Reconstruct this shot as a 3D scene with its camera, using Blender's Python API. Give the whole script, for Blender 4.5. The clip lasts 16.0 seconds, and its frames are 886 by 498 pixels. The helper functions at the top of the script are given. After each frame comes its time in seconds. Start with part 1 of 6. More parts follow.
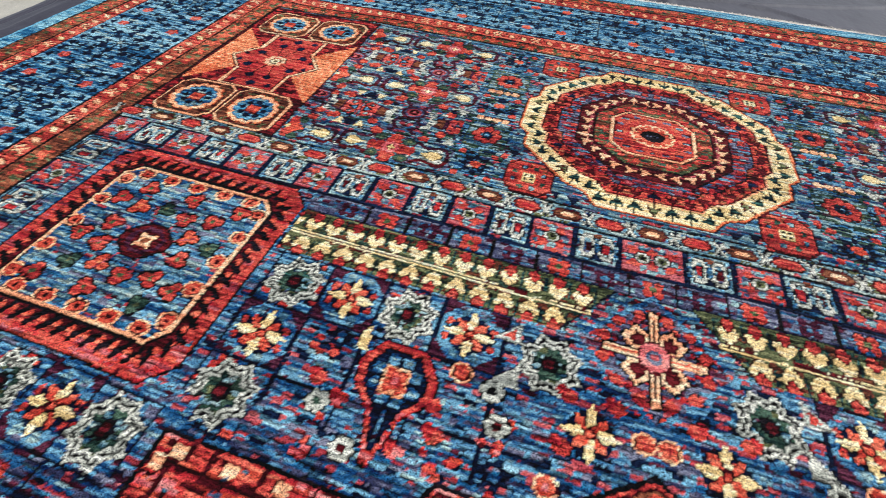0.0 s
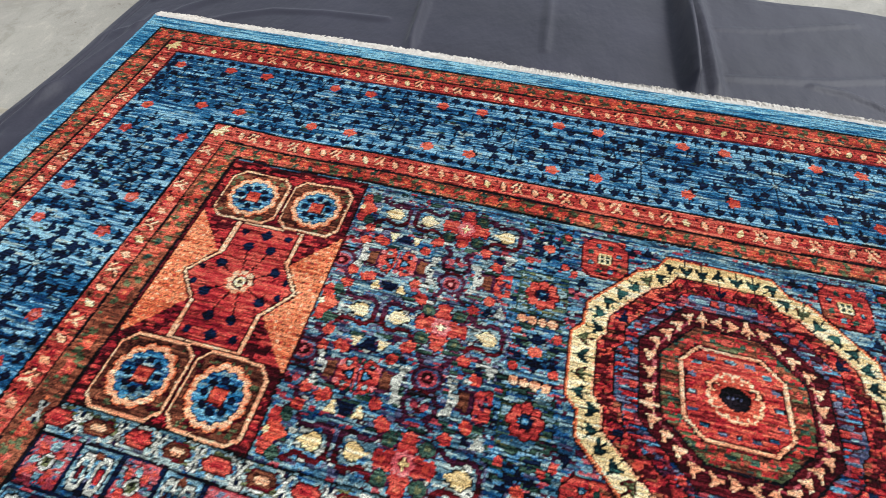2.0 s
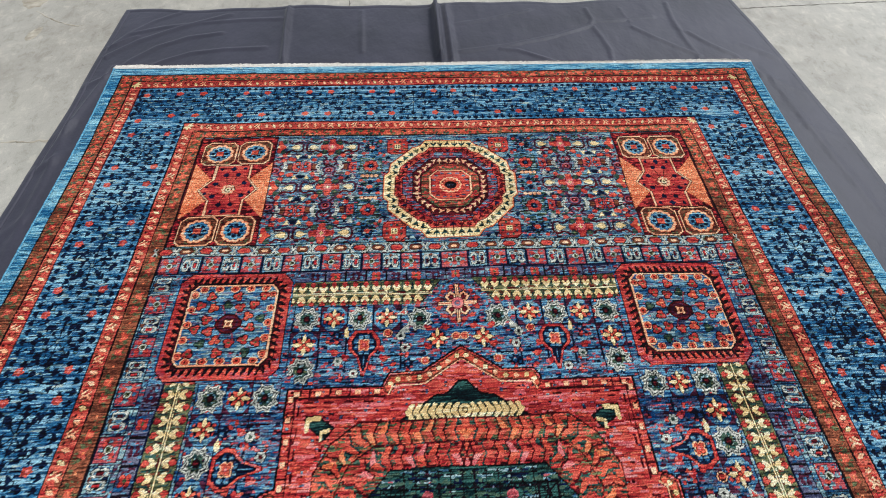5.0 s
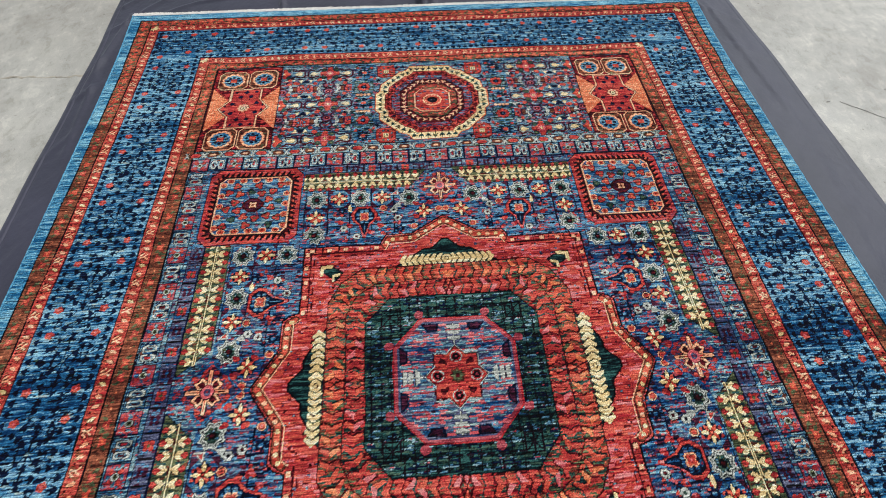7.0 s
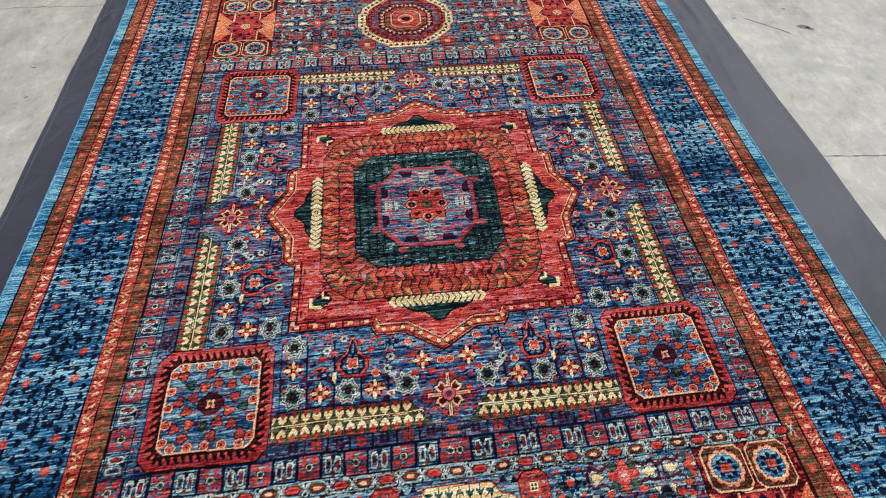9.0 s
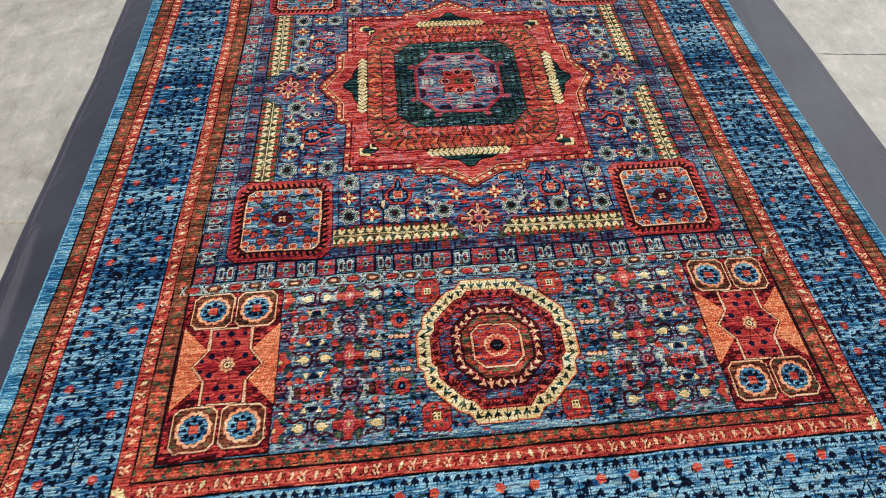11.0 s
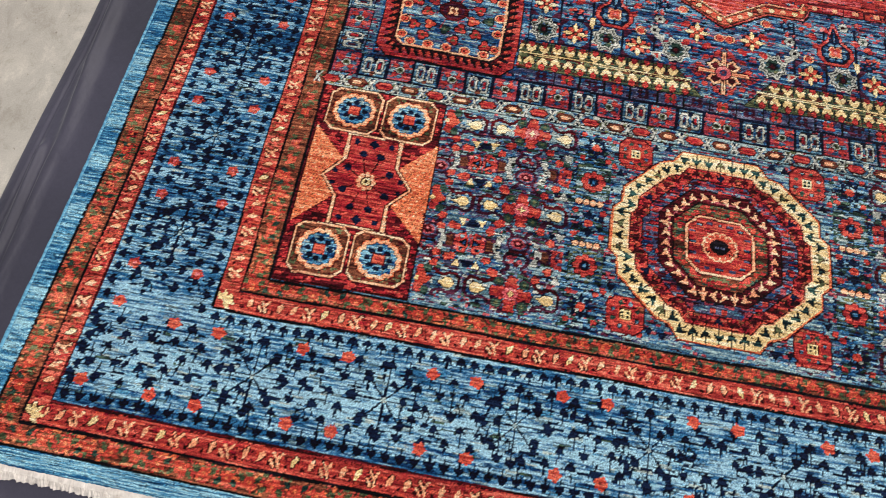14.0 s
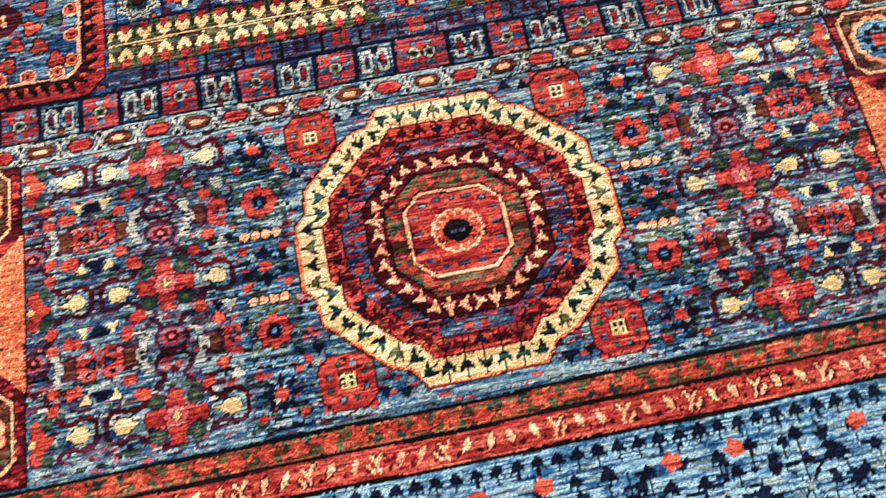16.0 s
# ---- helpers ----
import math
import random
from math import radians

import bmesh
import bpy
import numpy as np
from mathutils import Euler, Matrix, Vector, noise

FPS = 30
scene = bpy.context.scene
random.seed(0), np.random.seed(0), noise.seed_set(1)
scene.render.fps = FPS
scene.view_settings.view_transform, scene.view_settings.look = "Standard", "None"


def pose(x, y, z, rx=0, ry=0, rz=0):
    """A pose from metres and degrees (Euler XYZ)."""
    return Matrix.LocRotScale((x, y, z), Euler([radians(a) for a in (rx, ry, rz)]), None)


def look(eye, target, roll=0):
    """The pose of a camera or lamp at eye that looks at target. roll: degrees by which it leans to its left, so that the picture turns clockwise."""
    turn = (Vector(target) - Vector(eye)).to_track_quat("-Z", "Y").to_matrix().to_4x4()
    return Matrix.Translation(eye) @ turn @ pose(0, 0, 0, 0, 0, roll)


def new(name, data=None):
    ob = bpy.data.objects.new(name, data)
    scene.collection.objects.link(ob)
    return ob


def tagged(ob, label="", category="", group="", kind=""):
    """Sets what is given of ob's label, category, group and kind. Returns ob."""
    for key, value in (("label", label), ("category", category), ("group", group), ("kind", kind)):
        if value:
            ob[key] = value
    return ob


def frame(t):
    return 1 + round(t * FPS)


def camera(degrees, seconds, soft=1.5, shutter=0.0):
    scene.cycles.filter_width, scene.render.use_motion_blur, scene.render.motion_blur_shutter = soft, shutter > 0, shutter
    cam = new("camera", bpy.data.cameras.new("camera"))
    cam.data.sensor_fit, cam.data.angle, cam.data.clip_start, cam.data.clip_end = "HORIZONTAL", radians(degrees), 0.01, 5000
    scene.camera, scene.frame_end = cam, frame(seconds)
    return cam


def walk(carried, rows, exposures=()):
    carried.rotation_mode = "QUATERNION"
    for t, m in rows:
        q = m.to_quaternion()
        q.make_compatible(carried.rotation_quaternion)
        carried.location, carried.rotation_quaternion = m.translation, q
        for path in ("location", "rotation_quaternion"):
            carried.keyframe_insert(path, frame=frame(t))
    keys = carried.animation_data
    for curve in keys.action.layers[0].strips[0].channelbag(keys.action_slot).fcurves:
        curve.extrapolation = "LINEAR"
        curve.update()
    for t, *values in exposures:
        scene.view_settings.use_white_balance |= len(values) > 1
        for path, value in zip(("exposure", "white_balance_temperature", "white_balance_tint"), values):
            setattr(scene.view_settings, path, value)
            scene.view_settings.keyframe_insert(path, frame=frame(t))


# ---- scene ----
cam = camera(92.9, 16.0, soft=0.95)
PATH = [
    (0, (-0.181, 0.397, 0.438), (-0.517, 1.644, -1.089), 3.3),
    (0.5, (-0.258, 0.573, 0.431), (-0.639, 1.79, -1.109), 2.9),
    (1, (-0.342, 0.723, 0.444), (-0.719, 1.903, -1.126), 2.7),
    (1.5, (-0.383, 0.833, 0.514), (-0.716, 1.948, -1.113), 1.5),
    (2, (-0.369, 0.891, 0.613), (-0.624, 1.953, -1.062), 0.8),
    (2.5, (-0.296, 0.894, 0.717), (-0.469, 1.934, -0.982), 0.3),
    (3, (-0.19, 0.83, 0.815), (-0.288, 1.866, -0.892), 0.0),
    (3.5, (-0.106, 0.672, 0.925), (-0.143, 1.707, -0.787), 0.1),
    (4, (-0.069, 0.499, 1.035), (-0.054, 1.552, -0.665), 1.1),
    (4.5, (-0.079, 0.336, 1.098), (-0.023, 1.402, -0.593), 1.8),
    (4.7, (-0.089, 0.259, 1.119), (-0.022, 1.322, -0.574), 2.0),
    (6.8, (-0.075, -0.238, 1.193), (0.029, 0.777, -0.527), 1.9),
    (7, (-0.078, -0.29, 1.201), (0.021, 0.718, -0.524), 1.4),
    (7.5, (-0.116, -0.447, 1.208), (-0.006, 0.548, -0.524), 1.7),
    (8, (-0.118, -0.599, 1.221), (-0.009, 0.396, -0.51), 1.7),
    (8.5, (-0.088, -0.748, 1.229), (0.029, 0.247, -0.502), 1.9),
    (9, (-0.07, -0.907, 1.24), (0.079, 0.085, -0.49), 2.4),
    (9.2, (-0.084, -0.95, 1.248), (0.085, 0.037, -0.483), 2.6),
    (11.3, (-0.255, -1.458, 1.195), (-0.155, -0.559, -0.589), 3.1),
    (11.5, (-0.295, -1.473, 1.171), (-0.211, -0.599, -0.626), 4.3),
    (12, (-0.425, -1.513, 1.111), (-0.383, -0.732, -0.73), 7.4),
    (12.5, (-0.53, -1.543, 1.065), (-0.536, -0.854, -0.812), 9.3),
    (13, (-0.596, -1.558, 1.031), (-0.64, -0.941, -0.871), 9.3),
    (13.5, (-0.61, -1.517, 0.962), (-0.661, -0.956, -0.958), 8.2),
    (14, (-0.565, -1.435, 0.853), (-0.6, -0.944, -1.086), 6.4),
    (14.5, (-0.461, -1.363, 0.781), (-0.487, -0.925, -1.17), 2.7),
    (15, (-0.312, -1.296, 0.701), (-0.322, -0.902, -1.26), -0.1),
    (15.5, (-0.164, -1.257, 0.653), (-0.162, -0.895, -1.314), -4.0),
    (16, (-0.041, -1.235, 0.6), (0.002, -0.893, -1.37), -4.0),
]
walk(cam, [(t, look(eye, target, roll)) for t, eye, target, roll in PATH],
     [(0, 0.14, 6190, 8), (1.5, 0.01, 6060, 7), (3.0, 0.03, 6060, 7), (4.5, 0.0, 6030, 7), (7, -0.07, 5980, 7), (9, -0.06, 6080, 8), (11.5, -0.04, 6280, 9), (13, -0.05, 6370, 11), (14.5, 0.04, 6670, 14), (15.5, 0.15, 6850, 17), (16, 0.34, 6940, 18)])

# ---- light: bright overcast daylight on an open concrete yard ----
world = bpy.data.worlds.new("overcast_sky")
scene.world = world
world.use_nodes = True
wt = world.node_tree
sky = wt.nodes.new("ShaderNodeTexSky")
sky.sky_type = "NISHITA"
sky.sun_disc = False
sky.sun_elevation, sky.sun_rotation = radians(52), radians(58)
sky.air_density, sky.dust_density, sky.ozone_density = 1.0, 3.0, 1.0
haze = wt.nodes.new("ShaderNodeHueSaturation")
haze.inputs["Saturation"].default_value = 0.35
wt.links.new(sky.outputs[0], haze.inputs["Color"])
wt.links.new(haze.outputs[0], wt.nodes["Background"].inputs["Color"])
wt.nodes["Background"].inputs["Strength"].default_value = 0.115
sun_data = bpy.data.lights.new("sun", "SUN")
sun_data.energy, sun_data.angle, sun_data.color = 2.3, radians(14), (1.0, 0.97, 0.93)
sun = new("sun", sun_data)
sun.matrix_world = look((5.5, 3.5, 8.5), (0, 0, 0))


# ---- materials ----
def srgb(r, g, b):
    return tuple((c / 255 / 12.92) if c <= 10.3 else ((c / 255 + 0.055) / 1.055) ** 2.4 for c in (r, g, b))


def material(name, rough=0.8):
    m = bpy.data.materials.new(name)
    m.use_nodes = True
    p = m.node_tree.nodes["Principled BSDF"]
    p.inputs["Roughness"].default_value = rough
    return m, m.node_tree, p


def node(tree, kind, **values):
    n = tree.nodes.new(kind)
    for key, value in values.items():
        n.inputs[key.replace("_", " ")].default_value = value
    return n


def noise_at(tree, scale, detail, stretch=(1, 1, 1)):
    """Noise in object space, stretched."""
    co = tree.nodes.new("ShaderNodeTexCoord")
    mp = tree.nodes.new("ShaderNodeMapping")
    mp.inputs["Scale"].default_value = stretch
    tree.links.new(co.outputs["Object"], mp.inputs["Vector"])
    n = node(tree, "ShaderNodeTexNoise", Scale=scale, Detail=detail)
    tree.links.new(mp.outputs[0], n.inputs["Vector"])
    return n


def ramp(tree, source, stops):
    r = tree.nodes.new("ShaderNodeValToRGB")
    el = r.color_ramp.elements
    while len(el) < len(stops):
        el.new(0.5)
    for e, (pos, col) in zip(el, stops):
        e.position, e.color = pos, (*col, 1)
    tree.links.new(source, r.inputs[0])
    return r


def mixed(tree, mode, fac, a, b):
    n = tree.nodes.new("ShaderNodeMix")
    n.data_type, n.blend_type = "RGBA", mode
    if isinstance(fac, float):
        n.inputs[0].default_value = fac
    else:
        tree.links.new(fac, n.inputs[0])
    tree.links.new(a, n.inputs[6])
    tree.links.new(b, n.inputs[7])
    return n.outputs[2]


def bump(tree, p, height, strength, distance):
    b = node(tree, "ShaderNodeBump", Strength=strength, Distance=distance)
    tree.links.new(height, b.inputs["Height"])
    tree.links.new(b.outputs[0], p.inputs["Normal"])


def pile_material():
    """Wool pile: each knot's dye and painted row-gap shade, with fibre grain that runs along the weft."""
    m, t, p = material("wool_pile", 0.9)
    knot_colour = t.nodes.new("ShaderNodeAttribute")
    knot_colour.attribute_name = "knot_colour"
    fibre = noise_at(t, 760, 4, (0.75, 1.15, 1))
    # grain; its dark end paints shade into the gaps between fibres
    shade = ramp(t, fibre.outputs[0], [(0.32, (0.17, 0.17, 0.20)), (0.47, (0.92, 0.92, 0.93)), (0.68, (1.55, 1.54, 1.51))])
    nap = noise_at(t, 7, 3, (1, 1, 1))
    lay = ramp(t, nap.outputs[0], [(0.3, (0.86, 0.87, 0.9)), (0.7, (1.1, 1.09, 1.07))])
    c = mixed(t, "MULTIPLY", 1.0, knot_colour.outputs["Color"], shade.outputs[0])
    c = mixed(t, "MULTIPLY", 1.0, c, lay.outputs[0])
    t.links.new(c, p.inputs["Base Color"])
    p.inputs["Sheen Weight"].default_value = 0.02
    p.inputs["Sheen Roughness"].default_value = 0.4
    p.inputs["Specular IOR Level"].default_value = 0.07
    bump(t, p, fibre.outputs[0], 0.5, 0.0012)
    return m


def yarn_material():
    m, t, p = material("white_warp_yarn", 0.9)
    n = noise_at(t, 90, 3)
    r = ramp(t, n.outputs[0], [(0.3, srgb(196, 187, 176)), (0.7, srgb(230, 222, 210))])
    t.links.new(r.outputs[0], p.inputs["Base Color"])
    return m


def backing_material():
    m, t, p = material("woven_backing", 0.95)
    n = noise_at(t, 300, 2)
    r = ramp(t, n.outputs[0], [(0.3, srgb(30, 70, 105)), (0.7, srgb(80, 135, 165))])
    t.links.new(r.outputs[0], p.inputs["Base Color"])
    return m


def selvedge_material():
    m, t, p = material("blue_overcast_selvedge", 0.85)
    n = noise_at(t, 60, 3, (0.3, 3.0, 0.3))
    r = ramp(t, n.outputs[0], [(0.3, srgb(40, 98, 135)), (0.55, srgb(95, 160, 188)), (0.75, srgb(140, 192, 208))])
    t.links.new(r.outputs[0], p.inputs["Base Color"])
    bump(t, p, n.outputs[0], 0.6, 0.002)
    return m


def cloth_material():
    m, t, p = material("dark_grey_cloth", 0.58)
    n = noise_at(t, 2.2, 4)
    r = ramp(t, n.outputs[0], [(0.3, srgb(46, 45, 55)), (0.7, srgb(66, 64, 77))])
    fine = noise_at(t, 900, 2)
    g = ramp(t, fine.outputs[0], [(0.3, (0.85, 0.85, 0.85)), (0.7, (1.12, 1.12, 1.12))])
    c = mixed(t, "MULTIPLY", 1.0, r.outputs[0], g.outputs[0])
    t.links.new(c, p.inputs["Base Color"])
    p.inputs["Specular IOR Level"].default_value = 0.32
    p.inputs["Sheen Weight"].default_value = 0.15
    p.inputs["Sheen Roughness"].default_value = 0.5
    small = noise_at(t, 9, 5, (1, 0.6, 1))
    bump(t, p, small.outputs[0], 0.6, 0.02)
    return m


def concrete_material():
    """Trowelled concrete: smooth and warm grey, with pale smears, grey scuffs and small pits."""
    m, t, p = material("worn_concrete", 0.62)
    big = noise_at(t, 0.7, 4)
    r = ramp(t, big.outputs[0], [(0.3, srgb(168, 161, 149)), (0.5, srgb(180, 174, 162)), (0.7, srgb(191, 185, 173))])
    mid = noise_at(t, 5, 10, (1, 0.8, 1))
    g = ramp(t, mid.outputs[0], [(0.32, (0.86, 0.86, 0.85)), (0.46, (0.98, 0.98, 0.98)), (0.56, (1.0, 1.0, 1.0)), (0.70, (1.07, 1.07, 1.06))])
    smear = noise_at(t, 2.4, 9, (0.7, 1.3, 1))
    smear.inputs["Distortion"].default_value = 1.6
    k = ramp(t, smear.outputs[0], [(0.32, (0.86, 0.85, 0.83)), (0.44, (0.98, 0.98, 0.98)), (0.56, (1, 1, 1)), (0.66, (1.15, 1.15, 1.14))])
    scuff = noise_at(t, 15, 14, (1.2, 0.8, 1))
    scuff.inputs["Roughness"].default_value = 0.74
    scuff.inputs["Distortion"].default_value = 0.35
    u = ramp(t, scuff.outputs[0], [(0.38, (0.80, 0.79, 0.77)), (0.47, (0.97, 0.97, 0.97)), (0.54, (1, 1, 1)), (0.61, (1.18, 1.18, 1.17))])
    pits = noise_at(t, 75, 3)
    h = ramp(t, pits.outputs[0], [(0.24, (0.62, 0.60, 0.57)), (0.31, (1, 1, 1)), (1.0, (1, 1, 1))])
    fine = noise_at(t, 300, 4)
    f = ramp(t, fine.outputs[0], [(0.3, (0.90, 0.90, 0.89)), (0.7, (1.07, 1.07, 1.07))])
    c = mixed(t, "MULTIPLY", 1.0, r.outputs[0], g.outputs[0])
    for layer in (k, u, h, f):
        c = mixed(t, "MULTIPLY", 1.0, c, layer.outputs[0])
    t.links.new(c, p.inputs["Base Color"])
    bump(t, p, scuff.outputs[0], 0.25, 0.006)
    return m


def mortar_material():
    m, t, p = material("sandy_crack_filler", 0.9)
    n = noise_at(t, 30, 6)
    r = ramp(t, n.outputs[0], [(0.3, srgb(150, 140, 122)), (0.6, srgb(184, 174, 156)), (0.8, srgb(200, 191, 174))])
    t.links.new(r.outputs[0], p.inputs["Base Color"])
    bump(t, p, n.outputs[0], 0.6, 0.01)
    return m


def dark_crack_material():
    m, t, p = material("dark_crack", 0.95)
    n = noise_at(t, 60, 4)
    r = ramp(t, n.outputs[0], [(0.3, srgb(88, 83, 75)), (0.7, srgb(150, 144, 133))])
    t.links.new(r.outputs[0], p.inputs["Base Color"])
    return m


PILE, YARN, BACKING, SELVEDGE = pile_material(), yarn_material(), backing_material(), selvedge_material()
CLOTH, CONCRETE, MORTAR, CRACK = cloth_material(), concrete_material(), mortar_material(), dark_crack_material()


def grid_mesh(name, co, faces, mat, smooth=False):
    """A mesh from numpy vertices (n, 3) and quads (m, 4)."""
    me = bpy.data.meshes.new(name)
    me.vertices.add(len(co))
    me.vertices.foreach_set("co", np.ascontiguousarray(co, np.float32).ravel())
    me.loops.add(faces.size)
    me.loops.foreach_set("vertex_index", np.ascontiguousarray(faces, np.int32).ravel())
    me.polygons.add(len(faces))
    me.polygons.foreach_set("loop_start", np.arange(0, faces.size, 4, dtype=np.int32))
    me.polygons.foreach_set("use_smooth", np.full(len(faces), smooth))
    me.update(calc_edges=True)
    me.materials.append(mat)
    return me


def part(name, bm, mat, parent, label="", kind=""):
    me = bpy.data.meshes.new(name)
    bm.to_mesh(me)
    bm.free()
    me.materials.append(mat)
    ob = new(name, me)
    ob.parent = parent
    return tagged(ob, label, kind=kind)


GROUND_Z, CLOTH_Z, RUG_BASE = -0.020, -0.0165, -0.0125


# ---- the carpet's design, one quarter of it: a across from the middle, b along from the middle ----
PAL = {}


def knot_colour(name, dark, mid, light):
    PAL[name] = (len(PAL), [srgb(*dark), srgb(*mid), srgb(*light)])


knot_colour("sky", (12, 47, 83), (49, 108, 147), (152, 192, 205))        # border blue
knot_colour("edge", (26, 82, 122), (76, 141, 173), (150, 196, 207))       # outer plain band
knot_colour("navy", (4, 8, 22), (8, 16, 38), (18, 34, 62))
knot_colour("ink", (4, 3, 7), (10, 8, 13), (30, 23, 30))
knot_colour("ground", (24, 54, 80), (74, 114, 134), (158, 184, 182))      # field blue grey
knot_colour("deep", (8, 36, 76), (36, 85, 128), (110, 158, 182))          # medium field blue
knot_colour("pale", (72, 104, 116), (124, 151, 155), (178, 191, 182))    # light blue grey
knot_colour("red", (130, 33, 37), (186, 60, 54), (219, 100, 82))
knot_colour("brick", (140, 40, 38), (192, 74, 62), (222, 116, 94))            # guard stripes
knot_colour("crimson", (108, 18, 30), (168, 38, 45), (206, 70, 66))
knot_colour("flame", (164, 52, 42), (206, 82, 62), (230, 120, 92))        # orange red
knot_colour("orange", (196, 92, 58), (228, 126, 82), (240, 156, 110))
knot_colour("peach", (218, 142, 104), (240, 178, 134), (248, 206, 168))
knot_colour("maroon", (36, 5, 11), (68, 12, 20), (106, 28, 35))
knot_colour("plum", (34, 10, 24), (60, 20, 40), (96, 46, 66))
knot_colour("violet", (40, 44, 72), (76, 78, 104), (124, 126, 144))
knot_colour("cream", (206, 174, 116), (236, 208, 152), (248, 230, 190))
knot_colour("ivory", (140, 142, 132), (182, 182, 168), (214, 212, 198))
knot_colour("brown", (58, 28, 22), (98, 52, 38), (136, 80, 56))
knot_colour("rust", (88, 44, 32), (134, 72, 51), (170, 100, 71))
knot_colour("olive", (50, 56, 38), (84, 90, 60), (124, 126, 88))
knot_colour("green", (20, 38, 34), (44, 66, 56), (82, 106, 88))
knot_colour("forest", (4, 16, 20), (16, 40, 42), (58, 98, 90))
knot_colour("rose", (118, 38, 50), (166, 64, 72), (196, 104, 106))
knot_colour("rosepink", (190, 80, 84), (212, 108, 108), (226, 146, 138))

H = 0.0014
QA, QB = 1.38, 1.80
NA, NB = int(QA / H) + 1, int(QB / H) + 1
cloth_plan = np.zeros((NB, NA), np.uint8)
rng = np.random.default_rng(7)


class Loom:
    """Draws motifs into the quarter, in a local frame."""

    def __init__(self):
        self.at()

    def at(self, cx=0.0, cy=0.0, sx=1, sy=1, swap=False, k=1.0):
        self.f = (cx, cy, sx * k, sy * k, swap, k)
        return self

    def pts(self, pts):
        cx, cy, sx, sy, swap, _ = self.f
        p = np.array(pts, float) * (sx, sy)
        if swap:
            p = p[:, ::-1]
        return p + (cx, cy)

    def window(self, lo, hi):
        i0, i1 = max(0, int(lo[0] / H) - 1), min(NA, int(hi[0] / H) + 2)
        j0, j1 = max(0, int(lo[1] / H) - 1), min(NB, int(hi[1] / H) + 2)
        if i0 >= i1 or j0 >= j1:
            return None
        return (slice(j0, j1), slice(i0, i1)), np.arange(i0, i1)[None] * H, np.arange(j0, j1)[:, None] * H

    def put(self, name, win, mask):
        view = cloth_plan[win[0]]
        view[mask] = PAL[name][0]

    def poly(self, name, pts):
        p = self.pts(pts)
        win = self.window(p.min(0), p.max(0))
        if win is None:
            return self
        x, y = win[1], win[2]
        inside = np.zeros(np.broadcast(x, y).shape, bool)
        for (x0, y0), (x1, y1) in zip(p, np.roll(p, -1, 0)):
            if y0 == y1:
                continue
            inside ^= ((y0 > y) != (y1 > y)) & (x < (x1 - x0) * (y - y0) / (y1 - y0) + x0)
        self.put(name, win, inside)
        return self

    def rect(self, name, x0, y0, x1, y1):
        return self.poly(name, [(x0, y0), (x1, y0), (x1, y1), (x0, y1)])

    def disc(self, name, x, y, rx, ry=None):
        c = self.pts([(x, y)])[0]
        k = self.f[5]
        rx, ry = rx * k, (ry or rx) * k if ry else rx * k
        if self.f[4]:
            rx, ry = ry, rx
        win = self.window(c - (rx, ry), c + (rx, ry))
        if win:
            self.put(name, win, ((win[1] - c[0]) / rx) ** 2 + ((win[2] - c[1]) / ry) ** 2 <= 1)
        return self

    def line(self, name, pts, w, closed=False):
        p = self.pts(pts)
        q = np.roll(p, -1, 0) if closed else p[1:]
        for s, e in zip(p, q):
            win = self.window(np.minimum(s, e) - w, np.maximum(s, e) + w)
            if win is None:
                continue
            d = e - s
            t = np.clip(((win[1] - s[0]) * d[0] + (win[2] - s[1]) * d[1]) / (d @ d + 1e-12), 0, 1)
            self.put(name, win, np.hypot(win[1] - s[0] - t * d[0], win[2] - s[1] - t * d[1]) <= w / 2)
        return self

    def flecks(self, names, x0, y0, x1, y1, share, w=0.010, h=0.006, only=None):
        """Small weft-wise dashes of other yarn."""
        lo, hi = np.sort(self.pts([(x0, y0), (x1, y1)]), 0)
        n = int(share * (hi[0] - lo[0]) * (hi[1] - lo[1]) / (w * h))
        for _ in range(n):
            x, y = rng.uniform(lo[0], hi[0]), rng.uniform(lo[1], hi[1])
            ww, hh = w * rng.uniform(0.4, 1.3), h * rng.uniform(0.5, 1.2)
            i0, i1, j0, j1 = int(x / H), int((x + ww) / H) + 1, int(y / H), int((y + hh) / H) + 1
            i1, j1 = min(i1, int(hi[0] / H)), min(j1, int(hi[1] / H))
            view = cloth_plan[j0:j1, i0:i1]
            c = PAL[names[rng.integers(len(names))]][0]
            if only is None:
                view[...] = c
            else:
                view[np.isin(view, [PAL[o][0] for o in only])] = c
        return self


L = Loom()


def octagon(rx, ry, cx, cy):
    """Eight corners: flat sides at rx and ry, chamfers that start at cx, cy."""
    q = [(rx, cy), (cx, ry)]
    return [q[0], q[1], (-q[1][0], q[1][1]), (-q[0][0], q[0][1]), (-q[0][0], -q[0][1]), (-q[1][0], -q[1][1]), (q[1][0], -q[1][1]), (q[0][0], -q[0][1])]


def rounded(rx, ry, cx, cy):
    """Twelve corners: a rectangle with its corners cut twice."""
    m = ((rx + cx) / 2 + 0.012, (ry + cy) / 2 + 0.012)
    q = [(rx, cy), m, (cx, ry)]
    full = q + [(-x, y) for x, y in q[::-1]]
    return full + [(x, -y) for x, y in full[::-1]]


def star(n, r1, r2, turn=0.0):
    return [((r1 if i % 2 == 0 else r2) * math.cos(turn + math.pi * i / n), (r1 if i % 2 == 0 else r2) * math.sin(turn + math.pi * i / n)) for i in range(2 * n)]


